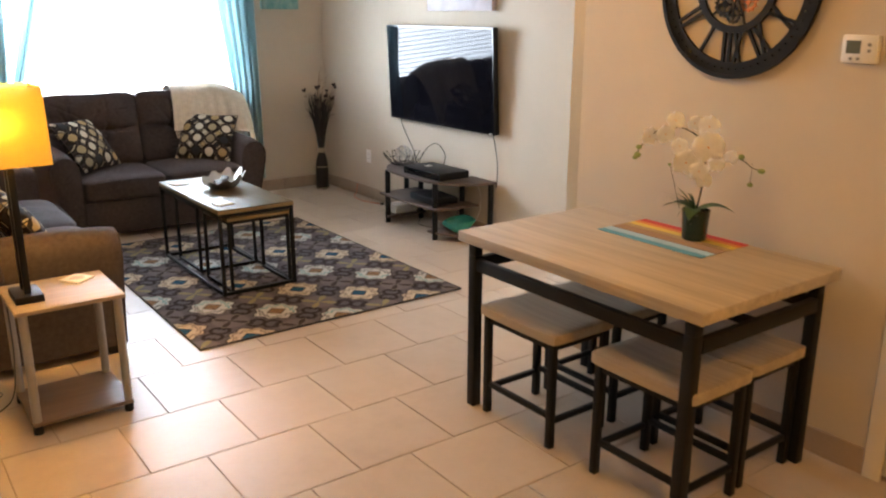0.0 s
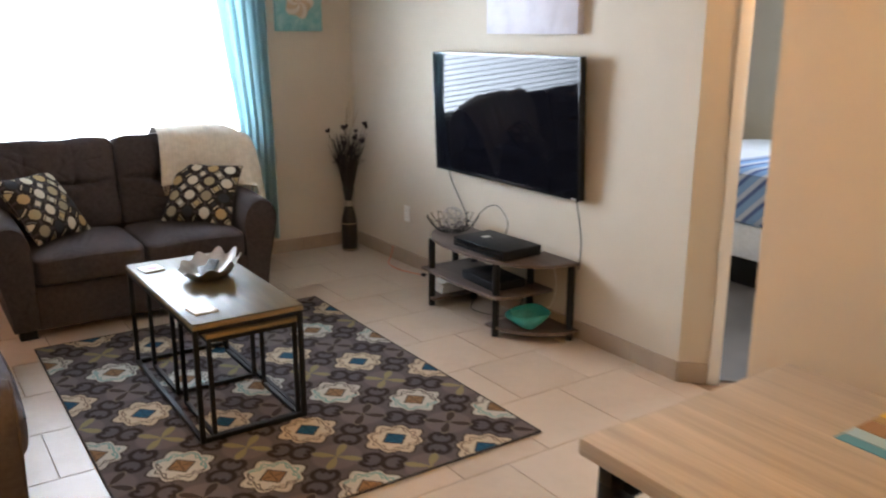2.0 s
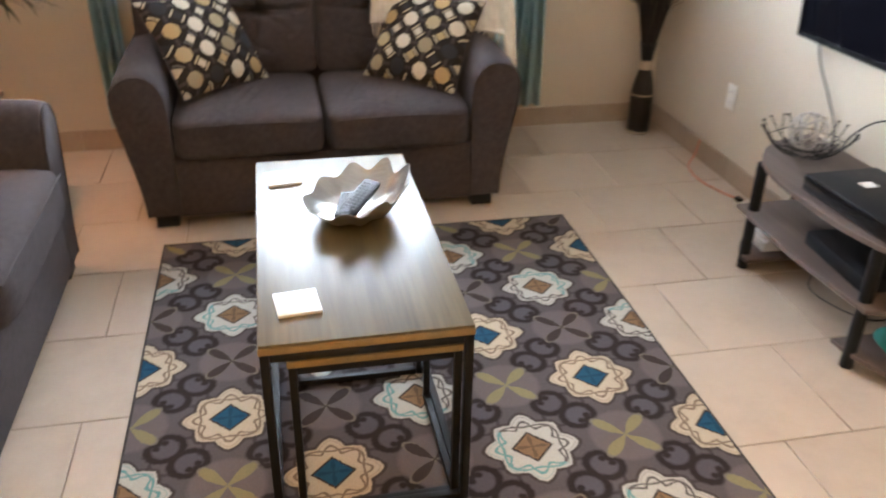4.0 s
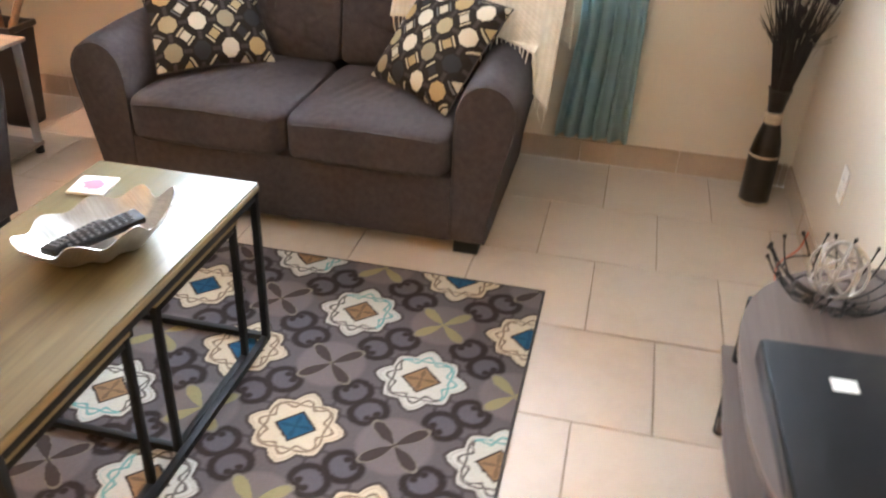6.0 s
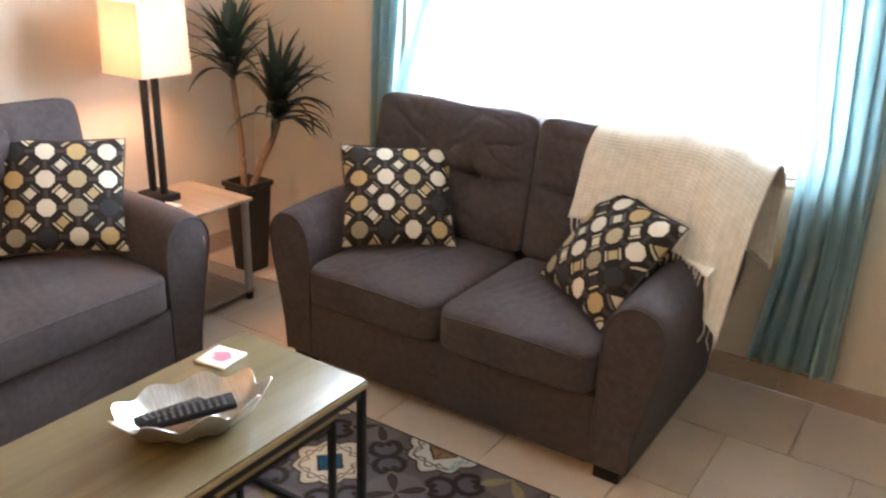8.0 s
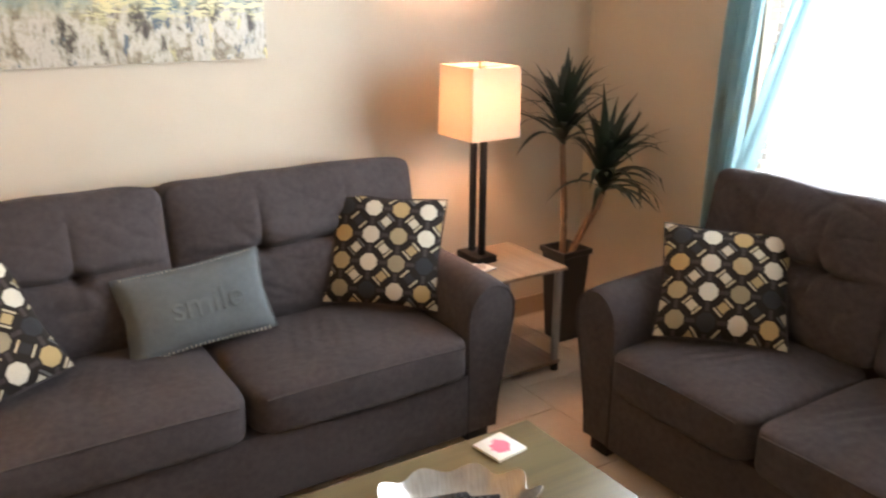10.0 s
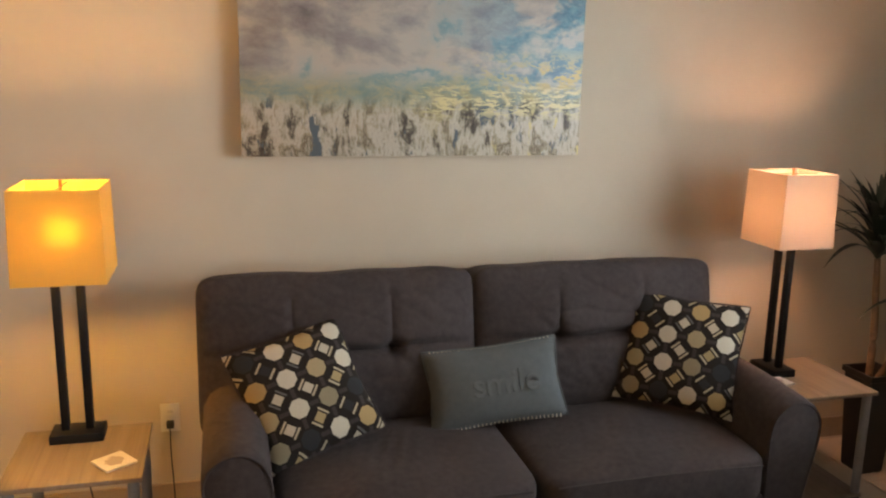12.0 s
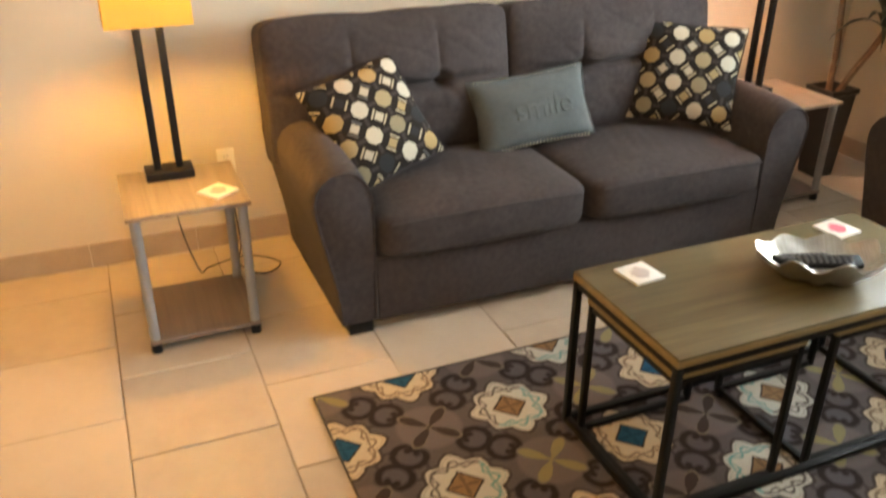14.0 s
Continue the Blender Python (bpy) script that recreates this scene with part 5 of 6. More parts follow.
for h, z in ((0.203, 0.345), (-0.122, 0.33)):
    part("stem", tubed([spray(h, z), spray(h + 0.002, z - 0.04), spray(h, z - 0.085)] if h > 0 else [spray(-0.07, 0.13), spray(-0.10, 0.24), spray(h, 0.318)], 0.0014, 6), M["stem"], orchid)
for h, z, r in ((-0.262, 0.358, 0.014), (-0.258, 0.392, 0.012), (-0.272, 0.345, 0.010), (0.158, 0.368, 0.014), (0.243, 0.312, 0.014), (0.204, 0.252, 0.011), (-0.125, 0.322, 0.007), (-0.100, 0.305, 0.008)):
    bb = bmesh.new()
    bmesh.ops.create_uvsphere(bb, u_segments=12, v_segments=8, radius=r)
    bmesh.ops.scale(bb, vec=(0.9, 1.25, 0.85), verts=bb.verts)
    part("bud", bb, M["bud"], orchid, m=Matrix.Translation(spray(h, z)))


# ---- plants and vase ----
PLANT_AT = pose(0.325, 6.74, 0) @ Matrix.Diagonal((0.80, 0.80, 1.0, 1.0))
plant = thing("potted_plant", PLANT_AT, "artificial yucca with two trunks in a black square planter", "potted plant")
pb = bmesh.new()
rings = []
for q, z in ((0.070, 0.0), (0.074, 0.01), (0.100, 0.44), (0.112, 0.445), (0.112, 0.47), (0.098, 0.47), (0.094, 0.43)):
    rings.append([pb.verts.new((x * q, y * q, z)) for x, y in ((-1, -1), (1, -1), (1, 1), (-1, 1))])
for r0, r1 in zip(rings, rings[1:]):
    for k in range(4):
        pb.faces.new((r0[k], r0[(k + 1) % 4], r1[(k + 1) % 4], r1[k]))
pb.faces.new(rings[0][::-1])
part("pot", pb, M["pot_black"], plant, smooth=False)
part("soil", boxed(-0.091, 0.091, -0.091, 0.091, 0.40, 0.432), M["soil"], plant)
heads = [((-0.08, 0.0, 0.96), (0.1, -0.05, 1)), ((0.25, 0.03, 0.78), (0.7, 0.15, 0.5))]
rnd = random.Random(21)
for i, (h, d) in enumerate(heads):
    tr = part("trunk", tubed(arc_points([(0.03 * (1 if i else -1), 0, 0.425), (h[0] * 0.45, h[1] * 0.5, 0.425 + (h[2] - 0.425) * 0.40), (h[0] * 0.78, h[1], 0.425 + (h[2] - 0.425) * 0.75), h], 6), 0.021, 12, taper=0.8), M["bark"], plant)
    cb2 = bmesh.new()
    for k in range(58):
        a = 2.399 * k
        t = k / 58
        up = (2.1 if i else 2.8) - (2.3 if i else 2.6) * t
        dirn = Vector((math.cos(a), math.sin(a), up + rnd.uniform(-0.25, 0.25))) + Vector(d) * (0.9 if i else 0.3)
        b = Vector(h) + Vector((0, 0, 0.10 * (1 - t)))
        blade(cb2, b, dirn, rnd.uniform(0.28, 0.47), rnd.uniform(0.032, 0.050), rnd.uniform(0.6, 2.0), 9)
    for v in cb2.verts:
        v.co.x = max(v.co.x, -0.34)
        v.co.y = min(v.co.y, 0.28)
    part("crown", cb2, M["dark_leaf"], plant)

vase = thing("floor_vase", pose(3.605, 6.920, 0), "tall dark-brown waisted floor vase holding dried flowers", "vase")
part("body", lathe(bmesh.new(), [(0, 0.0), (0.055, 0.0), (0.060, 0.008), (0.060, 0.21), (0.052, 0.27), (0.030, 0.355), (0.026, 0.375), (0.029, 0.395), (0.036, 0.44), (0.044, 0.48), (0.046, 0.485), (0.042, 0.485), (0.03, 0.44), (0.02, 0.39), (0, 0.38)], 28), M["vase"], vase)
for z, r in ((0.012, 0.0615), (0.215, 0.0605)):
    part("rope_band", tubed([(r * math.cos(2 * math.pi * i / 28), r * math.sin(2 * math.pi * i / 28), z) for i in range(28)], 0.0045, 6, closed=True), M["rope"], vase)
wrapb = bmesh.new()
for k in range(5):
    tube(wrapb, [(0.031 * math.cos(2 * math.pi * i / 24), 0.031 * math.sin(2 * math.pi * i / 24), 0.352 + k * 0.009) for i in range(24)], 0.005, 6, closed=True)
part("rope_collar", wrapb, M["rope"], vase)
rnd = random.Random(8)
for k in range(150):
    a, q = rnd.uniform(0, 6.28), rnd.uniform(0.04, 0.15)
    hgt = rnd.uniform(0.68, 0.92)
    part("dried_stem", tubed([(0.018 * math.cos(a), 0.018 * math.sin(a), 0.40), (q * 0.5 * math.cos(a), q * 0.5 * math.sin(a), 0.66), (min(0.17, q * math.cos(a)), min(0.11, q * math.sin(a)), hgt)], 0.0028, 5, taper=0.4), M["dried"], vase)
for k in range(80):
    a, q = rnd.uniform(0, 6.28), rnd.uniform(0.05, 0.16)
    bx, by, bz = q * 0.6 * math.cos(a), q * 0.6 * math.sin(a), rnd.uniform(0.62, 0.84)
    part("seed_head", blade(bmesh.new(), (bx, min(by, 0.1), bz), (math.cos(a) * 0.35, math.sin(a) * 0.35, 1), rnd.uniform(0.05, 0.11), 0.006, 0.2, 4), M["dried"], vase)
for k in range(12):
    a = rnd.uniform(0, 6.28)
    part("grass_stalk", tubed(arc_points([(0.0, 0.0, 0.6), (0.02 * math.cos(a), 0.02 * math.sin(a), 0.85), (0.05 + 0.04 * math.cos(a), 0.04 * math.sin(a), 1.02 + rnd.uniform(0, 0.15))], 3), 0.0016, 5, taper=0.4), M["dried_light"], vase)


def heart(parent, p, s, roll, mat):
    out = []
    for i in range(22):
        t = 2 * math.pi * i / 22
        out.append((s * 16 * math.sin(t) ** 3 / 17, s * (13 * math.cos(t) - 5 * math.cos(2 * t) - 2 * math.cos(3 * t) - math.cos(4 * t)) / 17))
    b = prism(bmesh.new(), out[::-1], -0.004, 0.004)
    part("flower", b, mat, parent, m=pose(*p) @ pose(0, 0, 0, 90, 0, -25) @ pose(0, 0, 0, 0, 0, roll))


for p, s, r in (((-0.165, -0.02, 0.935), 0.022, 30), ((-0.05, -0.05, 0.955), 0.026, -10), ((-0.02, -0.03, 0.96), 0.02, 30), ((0.12, -0.06, 0.975), 0.022, 10), ((0.15, -0.04, 0.95), 0.024, -30), ((0.09, -0.08, 0.85), 0.024, 20),
                ((-0.06, -0.06, 0.84), 0.026, 0), ((0.03, -0.07, 0.88), 0.024, 40), ((-0.01, -0.07, 0.80), 0.022, -25), ((0.06, -0.03, 0.92), 0.018, 0)):
    heart(vase, p, s, r, M["dark_flower"])
    part("stalk", tubed([(p[0] * 0.3, p[1] * 0.3, 0.62), (p[0] * 0.7, p[1] * 0.7, p[2] - 0.12), p], 0.0014, 5), M["dried"], vase)


# ---- throw blanket over the loveseat ----
throw = thing("throw_blanket", pose(0.02, 0.035, 0), "cream knitted fringed throw draped over the loveseat's back", "blanket")
path = arc_points([(0, 6.580, 0.70), (0, 6.595, 0.80), (0, 6.625, 0.92), (0, 6.675, 1.005), (0, 6.76, 1.045), (0, 6.86, 1.03), (0, 6.955, 0.95), (0, 6.972, 0.80), (0, 6.975, 0.62)], 8)


def throw_at(u, v):
    i = v * (len(path) - 1)
    a = path[int(min(i, len(path) - 2))].lerp(path[int(min(i, len(path) - 2)) + 1], i - int(min(i, len(path) - 2)))
    x = 2.14 + 0.62 * u
    q = max(0.0, (u - 0.55) / 0.45)
    z = a.z
    y = a.y
    front = max(0.0, 1 - v / 0.42)
    z += (-0.15 * q ** 1.5) * front - 0.09 * q ** 2
    y -= 0.20 * q * front
    x += -0.02 * q * front - 0.03 * (1 - q) * front
    if 2.46 < x < 2.685 and y < 6.60:
        z = max(z, 0.672)
    y += (0.013 * math.sin(20 * u + 3 * v) + 0.004 * math.sin(47 * u + 5 * v)) * (0.3 + front) - 0.006
    z += 0.012 * noise.noise(Vector((u * 7, v * 6, 2)))
    return (x, y, z)


thicken(part("knit", sheet(bmesh.new(), 60, 60, throw_at), M["knit"], throw), 0.008)
fr = bmesh.new()
rnd = random.Random(17)
for k in range(34):
    u = (k + 0.5) / 34
    x, y, z = throw_at(u, 0.0)
    l = rnd.uniform(0.05, 0.075)
    tube(fr, [(x, y, z + 0.004), (x + rnd.uniform(-0.006, 0.006), y - 0.006, z - l * 0.5), (x + rnd.uniform(-0.014, 0.014), y - 0.004, z - l)], 0.0035, 5, taper=0.6)
tagged(part("fringe", fr, M["fringe"], throw), kind="stuff")


# ---- pictures, clock, small wall things ----
painting = thing("painting", pose(0.022, 4.715, 1.74, 0, 0, 90), "large unframed abstract painting in blue, cream and gold", "painting")
part("canvas", boxed(-0.672, 0.672, -0.019, 0.0215, -0.34, 0.34, 0.002), M["canvas"], painting)
part("picture", boxed(-0.672, 0.672, -0.0225, -0.0193, -0.34, 0.34, 0.001), M["painting"], painting)
pe = thing("picture", pose(3.737, 4.955, 1.90, 0, 0, -90), "whitewashed wooden board picture over the television", "picture")
part("board", boxed(-0.385, 0.385, -0.02, 0.0225, -0.265, 0.265, 0.003), M["boards"], pe)
pn = thing("picture", pose(3.325, 7.088, 1.825), "square teal canvas with a pale shell beside the window", "picture", "teal shell pictures")
part("canvas", boxed(-0.18, 0.18, -0.018, 0.021, -0.18, 0.18, 0.002), M["shell_print"], pn)
pn2 = thing("picture", pose(0.50, 7.088, 1.825), "square teal canvas with a pale shell in the corner", "picture", "teal shell pictures")
part("canvas", boxed(-0.18, 0.18, -0.018, 0.021, -0.18, 0.18, 0.002), M["shell_print"], pn2)

clock = thing("wall_clock", pose(2.779, 1.965, 1.727, 0, -90, 0) @ Matrix.Diagonal((0.985, 0.985, 0.985, 1.0)), "large black openwork wall clock with Roman numerals, copper gears", "wall clock")


def ring(bm, r0, r1, z0, z1, n=72):
    a = [[bm.verts.new((r * math.cos(2 * math.pi * k / n), r * math.sin(2 * math.pi * k / n), z)) for k in range(n)] for r, z in ((r0, z0), (r1, z0), (r1, z1), (r0, z1))]
    for i in range(4):
        for k in range(n):
            bm.faces.new((a[i][k], a[i][(k + 1) % n], a[(i + 1) % 4][(k + 1) % n], a[(i + 1) % 4][k]))
    return bm


part("rim", ring(ring(bmesh.new(), 0.288, 0.351, 0.006, 0.018), 0.335, 0.351, 0.0185, 0.026), M["black_metal"], clock)
part("inner_ring", ring(bmesh.new(), 0.150, 0.178, 0.006, 0.020), M["black_metal"], clock)
rv = bmesh.new()
for k in range(60):
    a = 2 * math.pi * k / 60
    lathe(rv, [(0, 0.0225), (0.004, 0.021), (0.005, 0.0182)], 6, 0.313 * math.cos(a), 0.313 * math.sin(a))
tagged(part("rivets", rv, M["black_gloss"], clock), kind="stuff")
NUM = ["XII", "I", "II", "III", "IIII", "V", "VI", "VII", "VIII", "IX", "X", "XI"]
for k, txt in enumerate(NUM):
    nb2 = bmesh.new()
    wch = {"I": 0.026, "V": 0.045, "X": 0.045}
    tot = sum(wch[c] for c in txt)
    x = -tot / 2
    for c in txt:
        w = wch[c]
        cx = x + w / 2
        bars = [(cx, 0, cx, 0)] if c == "I" else [(cx - 0.013, 0.0, cx + 0.002, 0), (cx + 0.013, 0.0, cx - 0.002, 0)] if c == "V" else [(cx - 0.014, 0, cx + 0.014, 0), (cx + 0.014, 0, cx - 0.014, 0)]
        for top, _, bot, _2 in bars:
            tk = 0.0065
            vs = [nb2.verts.new(q) for q in ((bot - tk, 0.174, 0.008), (bot + tk, 0.174, 0.008), (top + tk, 0.292, 0.008), (top - tk, 0.292, 0.008),
                                             (bot - tk, 0.174, 0.0185), (bot + tk, 0.174, 0.0185), (top + tk, 0.292, 0.0185), (top - tk, 0.292, 0.0185))]
            for q in ((0, 3, 2, 1), (4, 5, 6, 7), (0, 1, 5, 4), (1, 2, 6, 5), (2, 3, 7, 6), (3, 0, 4, 7)):
                nb2.faces.new([vs[i] for i in q])
        x += w
    # local x points down the wall, so twelve o'clock lies at -x
    part("numeral", nb2, M["black_metal"], clock, m=pose(0, 0, 0, 0, 0, 90 - 30 * k))


def gear(bm, r, teeth, z0, z1, hole, spokes=4):
    n = teeth * 4
    def rad(k): return r * (1.10 if k % 4 in (0, 1) else 0.94)
    a = [[bm.verts.new((q(k) * math.cos(2 * math.pi * k / n), q(k) * math.sin(2 * math.pi * k / n), z)) for k in range(n)]
         for q, z in ((lambda k: r * 0.72, z0), (rad, z0), (rad, z1), (lambda k: r * 0.72, z1))]
    for i in range(4):
        for k in range(n):
            bm.faces.new((a[i][k], a[i][(k + 1) % n], a[(i + 1) % 4][(k + 1) % n], a[(i + 1) % 4][k]))
    for s in range(spokes):
        t = 2 * math.pi * s / spokes
        tube(bm, [(0, 0, (z0 + z1) / 2), (r * 0.8 * math.cos(t), r * 0.8 * math.sin(t), (z0 + z1) / 2)], r * 0.09, 6)
    ring(bm, 0.001, r * 0.28, z0, z1, 16)
    return bm


for x, y, r, teeth, mt, zz in ((0.0, 0.0, 0.052, 16, "copper", 0.022), (0.075, 0.035, 0.040, 14, "black_metal", 0.012), (-0.07, 0.045, 0.044, 14, "black_metal", 0.012), (0.03, -0.085, 0.042, 14, "black_metal", 0.012),
                               (-0.06, -0.06, 0.036, 12, "copper", 0.017), (0.105, -0.04, 0.034, 12, "black_metal", 0.017), (0.02, 0.10, 0.036, 12, "copper", 0.018), (-0.11, 0.0, 0.03, 12, "black_metal", 0.018)):
    part("gear", gear(bmesh.new(), r, teeth, zz, zz + 0.006, 0.01), M[mt], clock, m=pose(x, y, 0))
for k in range(6):
    a = 2 * math.pi * k / 6 + 0.3
    part("spoke", tubed([(0.03 * math.cos(a), 0.03 * math.sin(a), 0.010), (0.152 * math.cos(a), 0.152 * math.sin(a), 0.010)], 0.005, 6), M["black_metal"], clock)
part("hand", boxed(-0.12, 0.02, -0.005, 0.005, 0.032, 0.035, 0.001), M["black_metal"], clock, m=pose(0, 0, 0, 0, 0, 25))
part("hand", boxed(-0.08, 0.02, -0.006, 0.006, 0.036, 0.039, 0.001), M["black_metal"], clock, m=pose(0, 0, 0, 0, 0, -100))

thermo = thing("thermostat", pose(2.779, 1.460, 1.512), "white thermostat with a small grey display on the dining wall", "thermostat")
part("body", boxed(-0.028, 0, -0.063, 0.063, -0.047, 0.047, 0.008), M["plastic_white"], thermo)
part("display", boxed(-0.0295, -0.0283, -0.005, 0.045, -0.015, 0.028), plain("lcd_grey", (0.10, 0.12, 0.10), 0.3, var=0.05), thermo)
for k, (y, z) in enumerate(((0.025, -0.032), (0.0, -0.032), (-0.035, 0.015), (-0.035, -0.005))):
    part("button", boxed(-0.0305, -0.0283, y - 0.006, y + 0.006, z - 0.005, z + 0.005, 0.001), M["grey_tube"], thermo)


def outlet(m, label, plug=False):
    o = thing("wall_outlet", m, label, "wall outlet", "wall outlets")
    part("plate", boxed(0, 0.006, -0.036, 0.036, -0.058, 0.058, 0.002), M["plastic_white"], o)
    for z in (-0.024, 0.024):
        s = part("socket", boxed(0.0062, 0.0085, -0.017, 0.017, z - 0.014, z + 0.014, 0.001), M["plastic_white"], o)
        part("slots", box(boxed(0.0087, 0.0091, -0.007, -0.005, z - 0.004, z + 0.006), 0.0087, 0.0091, 0.005, 0.007, z - 0.004, z + 0.006), M["black_plastic"], s)
    return o


outlet(pose(0.001, 3.742, 0.38), "white wall outlet with a black plug beside the end table")
outlet(pose(3.759, 6.31, 0.38, 0, 0, 180), "white wall outlet low on the television wall")
outlet(pose(3.759, 5.62, 0.38, 0, 0, 180), "white wall outlet behind the television stand")


def cable(pts, r, mat, label, steps=8):
    c = thing("cable", pose(0, 0, 0), label, "cable")
    part("cord", tubed(arc_points(pts, steps), r, 7), mat, c)
    return c


lc = cable([(0.035, 3.742, 0.36), (0.05, 3.742, 0.25), (0.10, 3.75, 0.05), (0.22, 3.72, 0.004), (0.34, 3.80, 0.004), (0.26, 3.88, 0.004), (0.15, 3.76, 0.004), (0.20, 3.60, 0.006), (0.34, 3.55, 0.07), (0.37, 3.50, 0.28), (0.37, 3.487, 0.50)], 0.0028, M["cable_black"], "black lamp cord looping behind the end table")
part("plug", boxed(0.011, 0.036, 3.728, 3.756, 0.345, 0.372, 0.003), M["cable_black"], lc)
cable([(3.72, 5.74, 0.84), (3.735, 5.72, 0.72), (3.745, 5.62, 0.58), (3.745, 5.56, 0.50), (3.74, 5.54, 0.42)], 0.004, M["cable_grey"], "grey cable hanging from the television")
cable([(3.72, 4.54, 0.82), (3.742, 4.51, 0.62), (3.742, 4.50, 0.50), (3.742, 4.51, 0.40)], 0.004, M["cable_grey"], "grey cable hanging from the television's corner to the stand")
cable([(3.66, 5.06, 0.46), (3.70, 5.08, 0.56), (3.72, 5.20, 0.63), (3.73, 5.33, 0.60), (3.735, 5.45, 0.50), (3.742, 5.5, 0.40)], 0.0035, M["cable_black"], "black cable arching out of the cable box")
oc = cable([(3.745, 6.50, 0.10), (3.725, 6.49, 0.03), (3.65, 6.40, 0.005), (3.625, 6.24, 0.005), (3.655, 6.10, 0.005), (3.69, 6.01, 0.006)], 0.0035, M["cable_orange"], "thin orange cable curling on the floor from the skirting")
part("plug", boxed(3.680, 3.705, 5.975, 6.010, 0.001, 0.018, 0.003), M["cable_black"], oc)
cable([(3.695, 5.972, 0.008), (3.70, 5.90, 0.006), (3.69, 5.82, 0.010), (3.66, 5.74, 0.030), (3.65, 5.68, 0.075)], 0.003, M["plastic_white"], "white cable running from the black plug to the stand")
cable([(3.745, 4.95, 0.20), (3.70, 4.96, 0.05), (3.62, 5.02, 0.005), (3.55, 5.20, 0.005), (3.62, 5.32, 0.005), (3.72, 5.34, 0.10)], 0.003, M["cable_black"], "black cable behind the television stand")
cable([(3.66, 4.86, 0.46), (3.72, 4.78, 0.44), (3.748, 4.70, 0.32), (3.748, 4.72, 0.15), (3.72, 4.85, 0.01)], 0.0028, M["plastic_white"], "white cable behind the television stand")

# ceiling light between the sitting and dining ends
def ceiling_light(x, y, glass, r, label):
    c = thing("ceiling_light", pose(x, y, H), label, "ceiling light")
    part("base", lathe(bmesh.new(), [(0, -0.001), (r + 0.015, -0.001), (r + 0.015, -0.03), (0, -0.03)], 32), M["white_paint"], c)
    part("glass", lathe(bmesh.new(), [(r, -0.031), (r * 0.97, -0.06), (r * 0.6, -0.085), (0, -0.09)], 32), glass, c)


ceiling_light(1.75, 2.60, M["hall_glass"], 0.155, "round flush ceiling light with a lit opal glass")
ceiling_light(0.95, -0.35, M["kitchen_glass"], 0.20, "wide round flush ceiling light with a lit opal glass")

# added unseen fill: brightens the angled return and the door frame
ceiling_light(4.02, 3.02, M["alcove_fill_glass"], 0.08, "added warm fill light by the bedroom doorway, shaped as a ceiling light")

# bed in the bedroom
bed = thing("bed", pose(5.95, 4.75, 0), "bed with a blue and white striped blanket over white covers", "bed")
part("frame", boxed(-0.6, 0.95, -0.85, 0.95, 0.0, 0.20, 0.01), M["black_metal"], bed)
part("bed_skirt", boxed(-0.72, 0.95, -0.97, 0.95, 0.22, 0.45, 0.02), M["bed_cover"], bed)
part("mattress", soft_box(0.85, 0.98, 0.18, 10, 10), M["bed_cover"], bed, m=pose(0.12, 0, 0.61))
part("blanket", soft_box(0.86, 0.6, 0.19, 12, 10), M["blanket"], bed, m=pose(0.12, -0.42, 0.62))


# ---- skirting tiles and floor tiles ----
def run_base(name, x0, y0, x1, y1, nx, ny, first=0.1):
    """Skirting tiles from one point to another, proud of the wall by (nx, ny)."""
    holder = tagged(new(name), "taupe skirting tiles", kind="structure")
    L = math.hypot(x1 - x0, y1 - y0)
    dx, dy = (x1 - x0) / L, (y1 - y0) / L
    s = 0.0
    step = first
    while s < L - 0.005:
        e = min(L, s + step)
        ax, ay, bx, by = x0 + dx * (s + 0.0012), y0 + dy * (s + 0.0012), x0 + dx * (e - 0.0012), y0 + dy * (e - 0.0012)
        xs, ys = sorted((ax, bx, ax + nx, bx + nx)), sorted((ay, by, ay + ny, by + ny))
        o = part("skirting_tile", boxed(xs[0], xs[-1], ys[0], ys[-1], 0.0, 0.103, 0.002, 1), M["base_tile"], holder)
        s, step = e, TX
    return holder


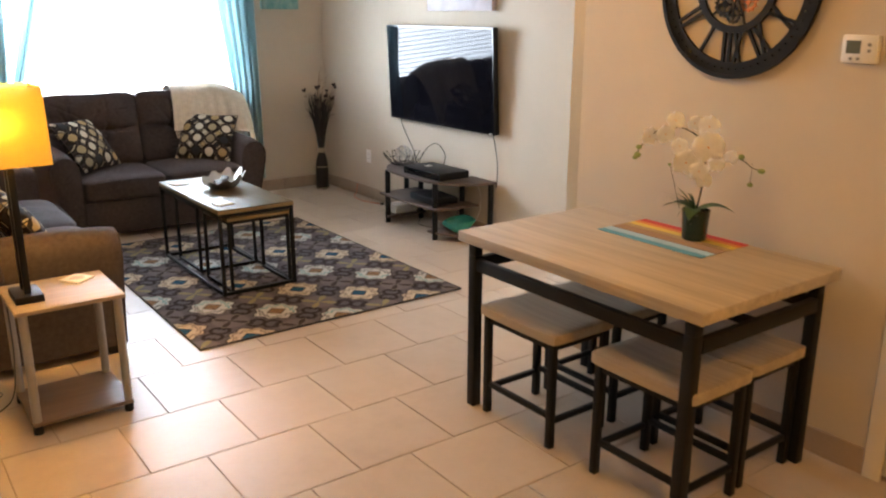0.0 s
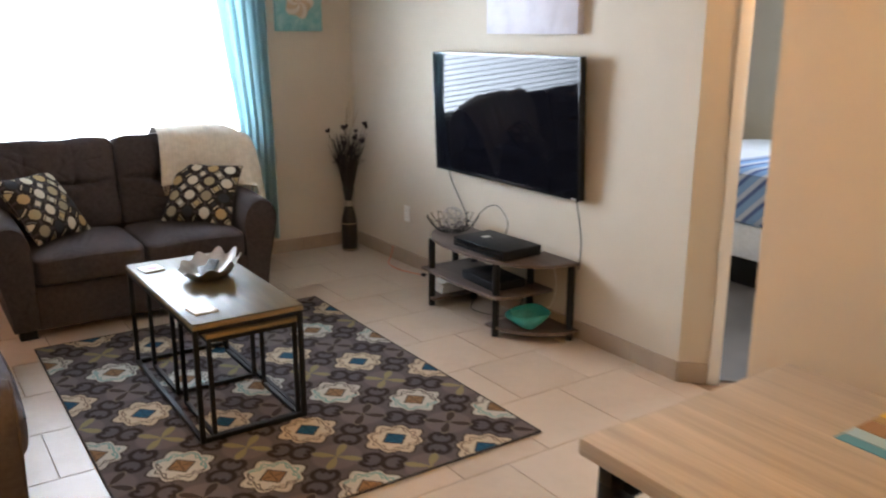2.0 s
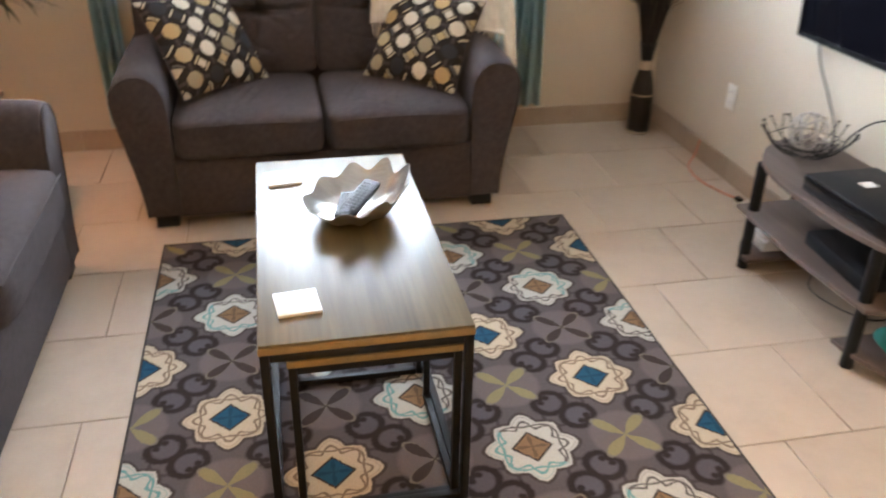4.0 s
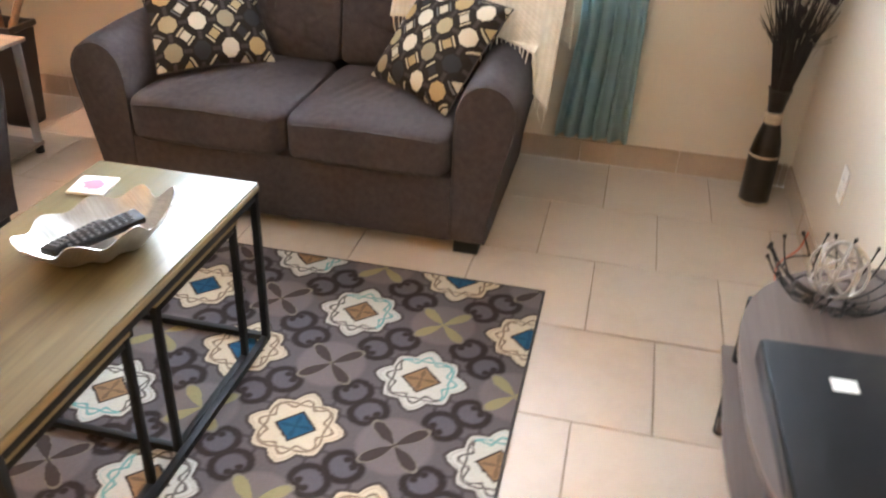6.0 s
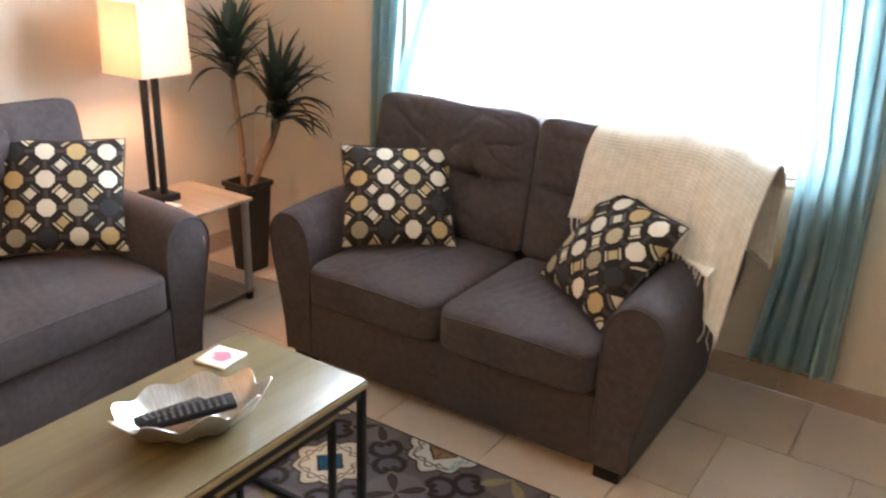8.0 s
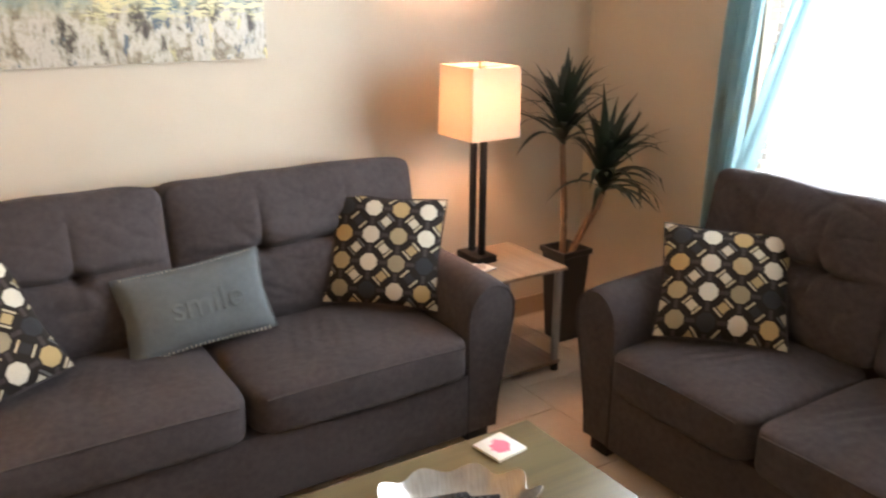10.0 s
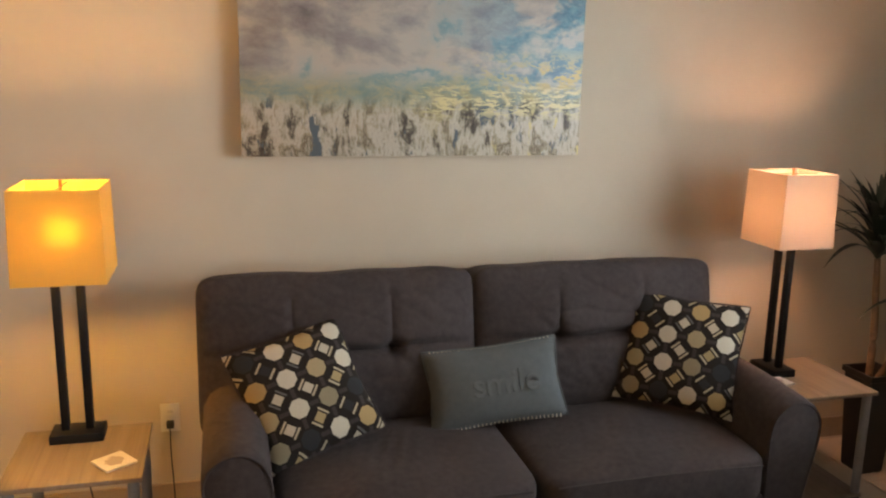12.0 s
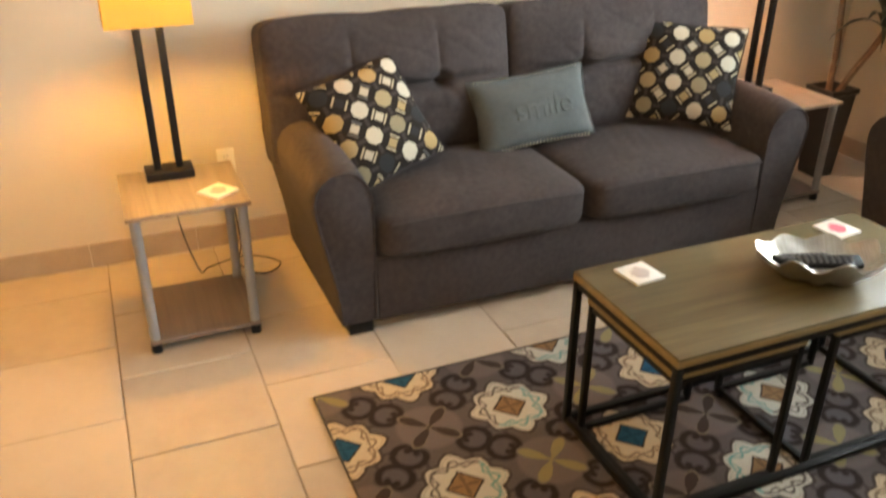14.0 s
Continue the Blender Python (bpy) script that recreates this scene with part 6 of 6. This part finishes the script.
run_base("baseboard_west", 0.0005, 1.90, 0.0005, Y_N - 0.01, 0.012, 0, 0.403)
run_base("baseboard_north", 0.013, Y_N - 0.0005, X_TV - 0.014, Y_N - 0.0005, 0, -0.012, 0.3)
run_base("baseboard_tv", X_TV - 0.0005, 3.805, X_TV - 0.0005, Y_N - 0.013, -0.012, 0, 0.30)
run_base("baseboard_clock", X_CLOCK - 0.0005, 1.241, X_CLOCK - 0.0005, 2.772, -0.012, 0, 0.25)
run_base("baseboard_clock_end", X_CLOCK, 2.7605, 4.66, 2.7605, 0, 0.012, 0.3)
rt = bmesh.new()
at_door(rt, 0.001, 0.140, -0.012, 0.0, 0.0, 0.103, 0.002)
part("skirting_tile", rt, M["base_tile"], tagged(new("baseboard_return"), "taupe skirting tile", kind="structure"))


def tile_mesh(w, l):
    return mesh_of("floor_tile", boxed(-w / 2, w / 2, -l / 2, l / 2, -0.008, 0.0, 0.0015, 1), M["tile"])


floor_holder = bpy.data.objects["floor"]
full = tile_mesh(TX - 0.004, TY - 0.004)
far = bmesh.new()
for j in range(-14, 10):
    y0 = TY0 + j * TY
    y1 = min(y0 + TY, Y_N - 0.001)
    y0 = max(y0, -2.6)
    if y1 - y0 < 0.02:
        continue
    off = TX0 if j % 2 == 0 else TX1
    for i in range(-9, 10):
        x0 = max(off + i * TX, -2.6)
        x1 = min(off + (i + 1) * TX, 4.70)
        if y0 > 1.95:
            x0 = max(x0, -0.02)
        if y1 < 2.75:
            x1 = min(x1, 2.82)
        elif y1 > 3.85:
            x1 = min(x1, 3.80)
        if x1 - x0 < 0.03:
            continue
        if y0 > -0.5 and x0 > -1.3:
            w, l = x1 - x0 - 0.004, y1 - y0 - 0.004
            me = full if abs(w - TX + 0.004) < 1e-6 and abs(l - TY + 0.004) < 1e-6 else tile_mesh(w, l)
            o = new("floor_tile", me)
            o.matrix_basis = pose((x0 + x1) / 2, (y0 + y1) / 2, 0)
            o.parent = floor_holder
        else:
            box(far, x0 + 0.002, x1 - 0.002, y0 + 0.002, y1 - 0.002, -0.008, 0.0)
tagged(part("floor_tiles_far", far, M["tile"], floor_holder, smooth=False), kind="stuff")
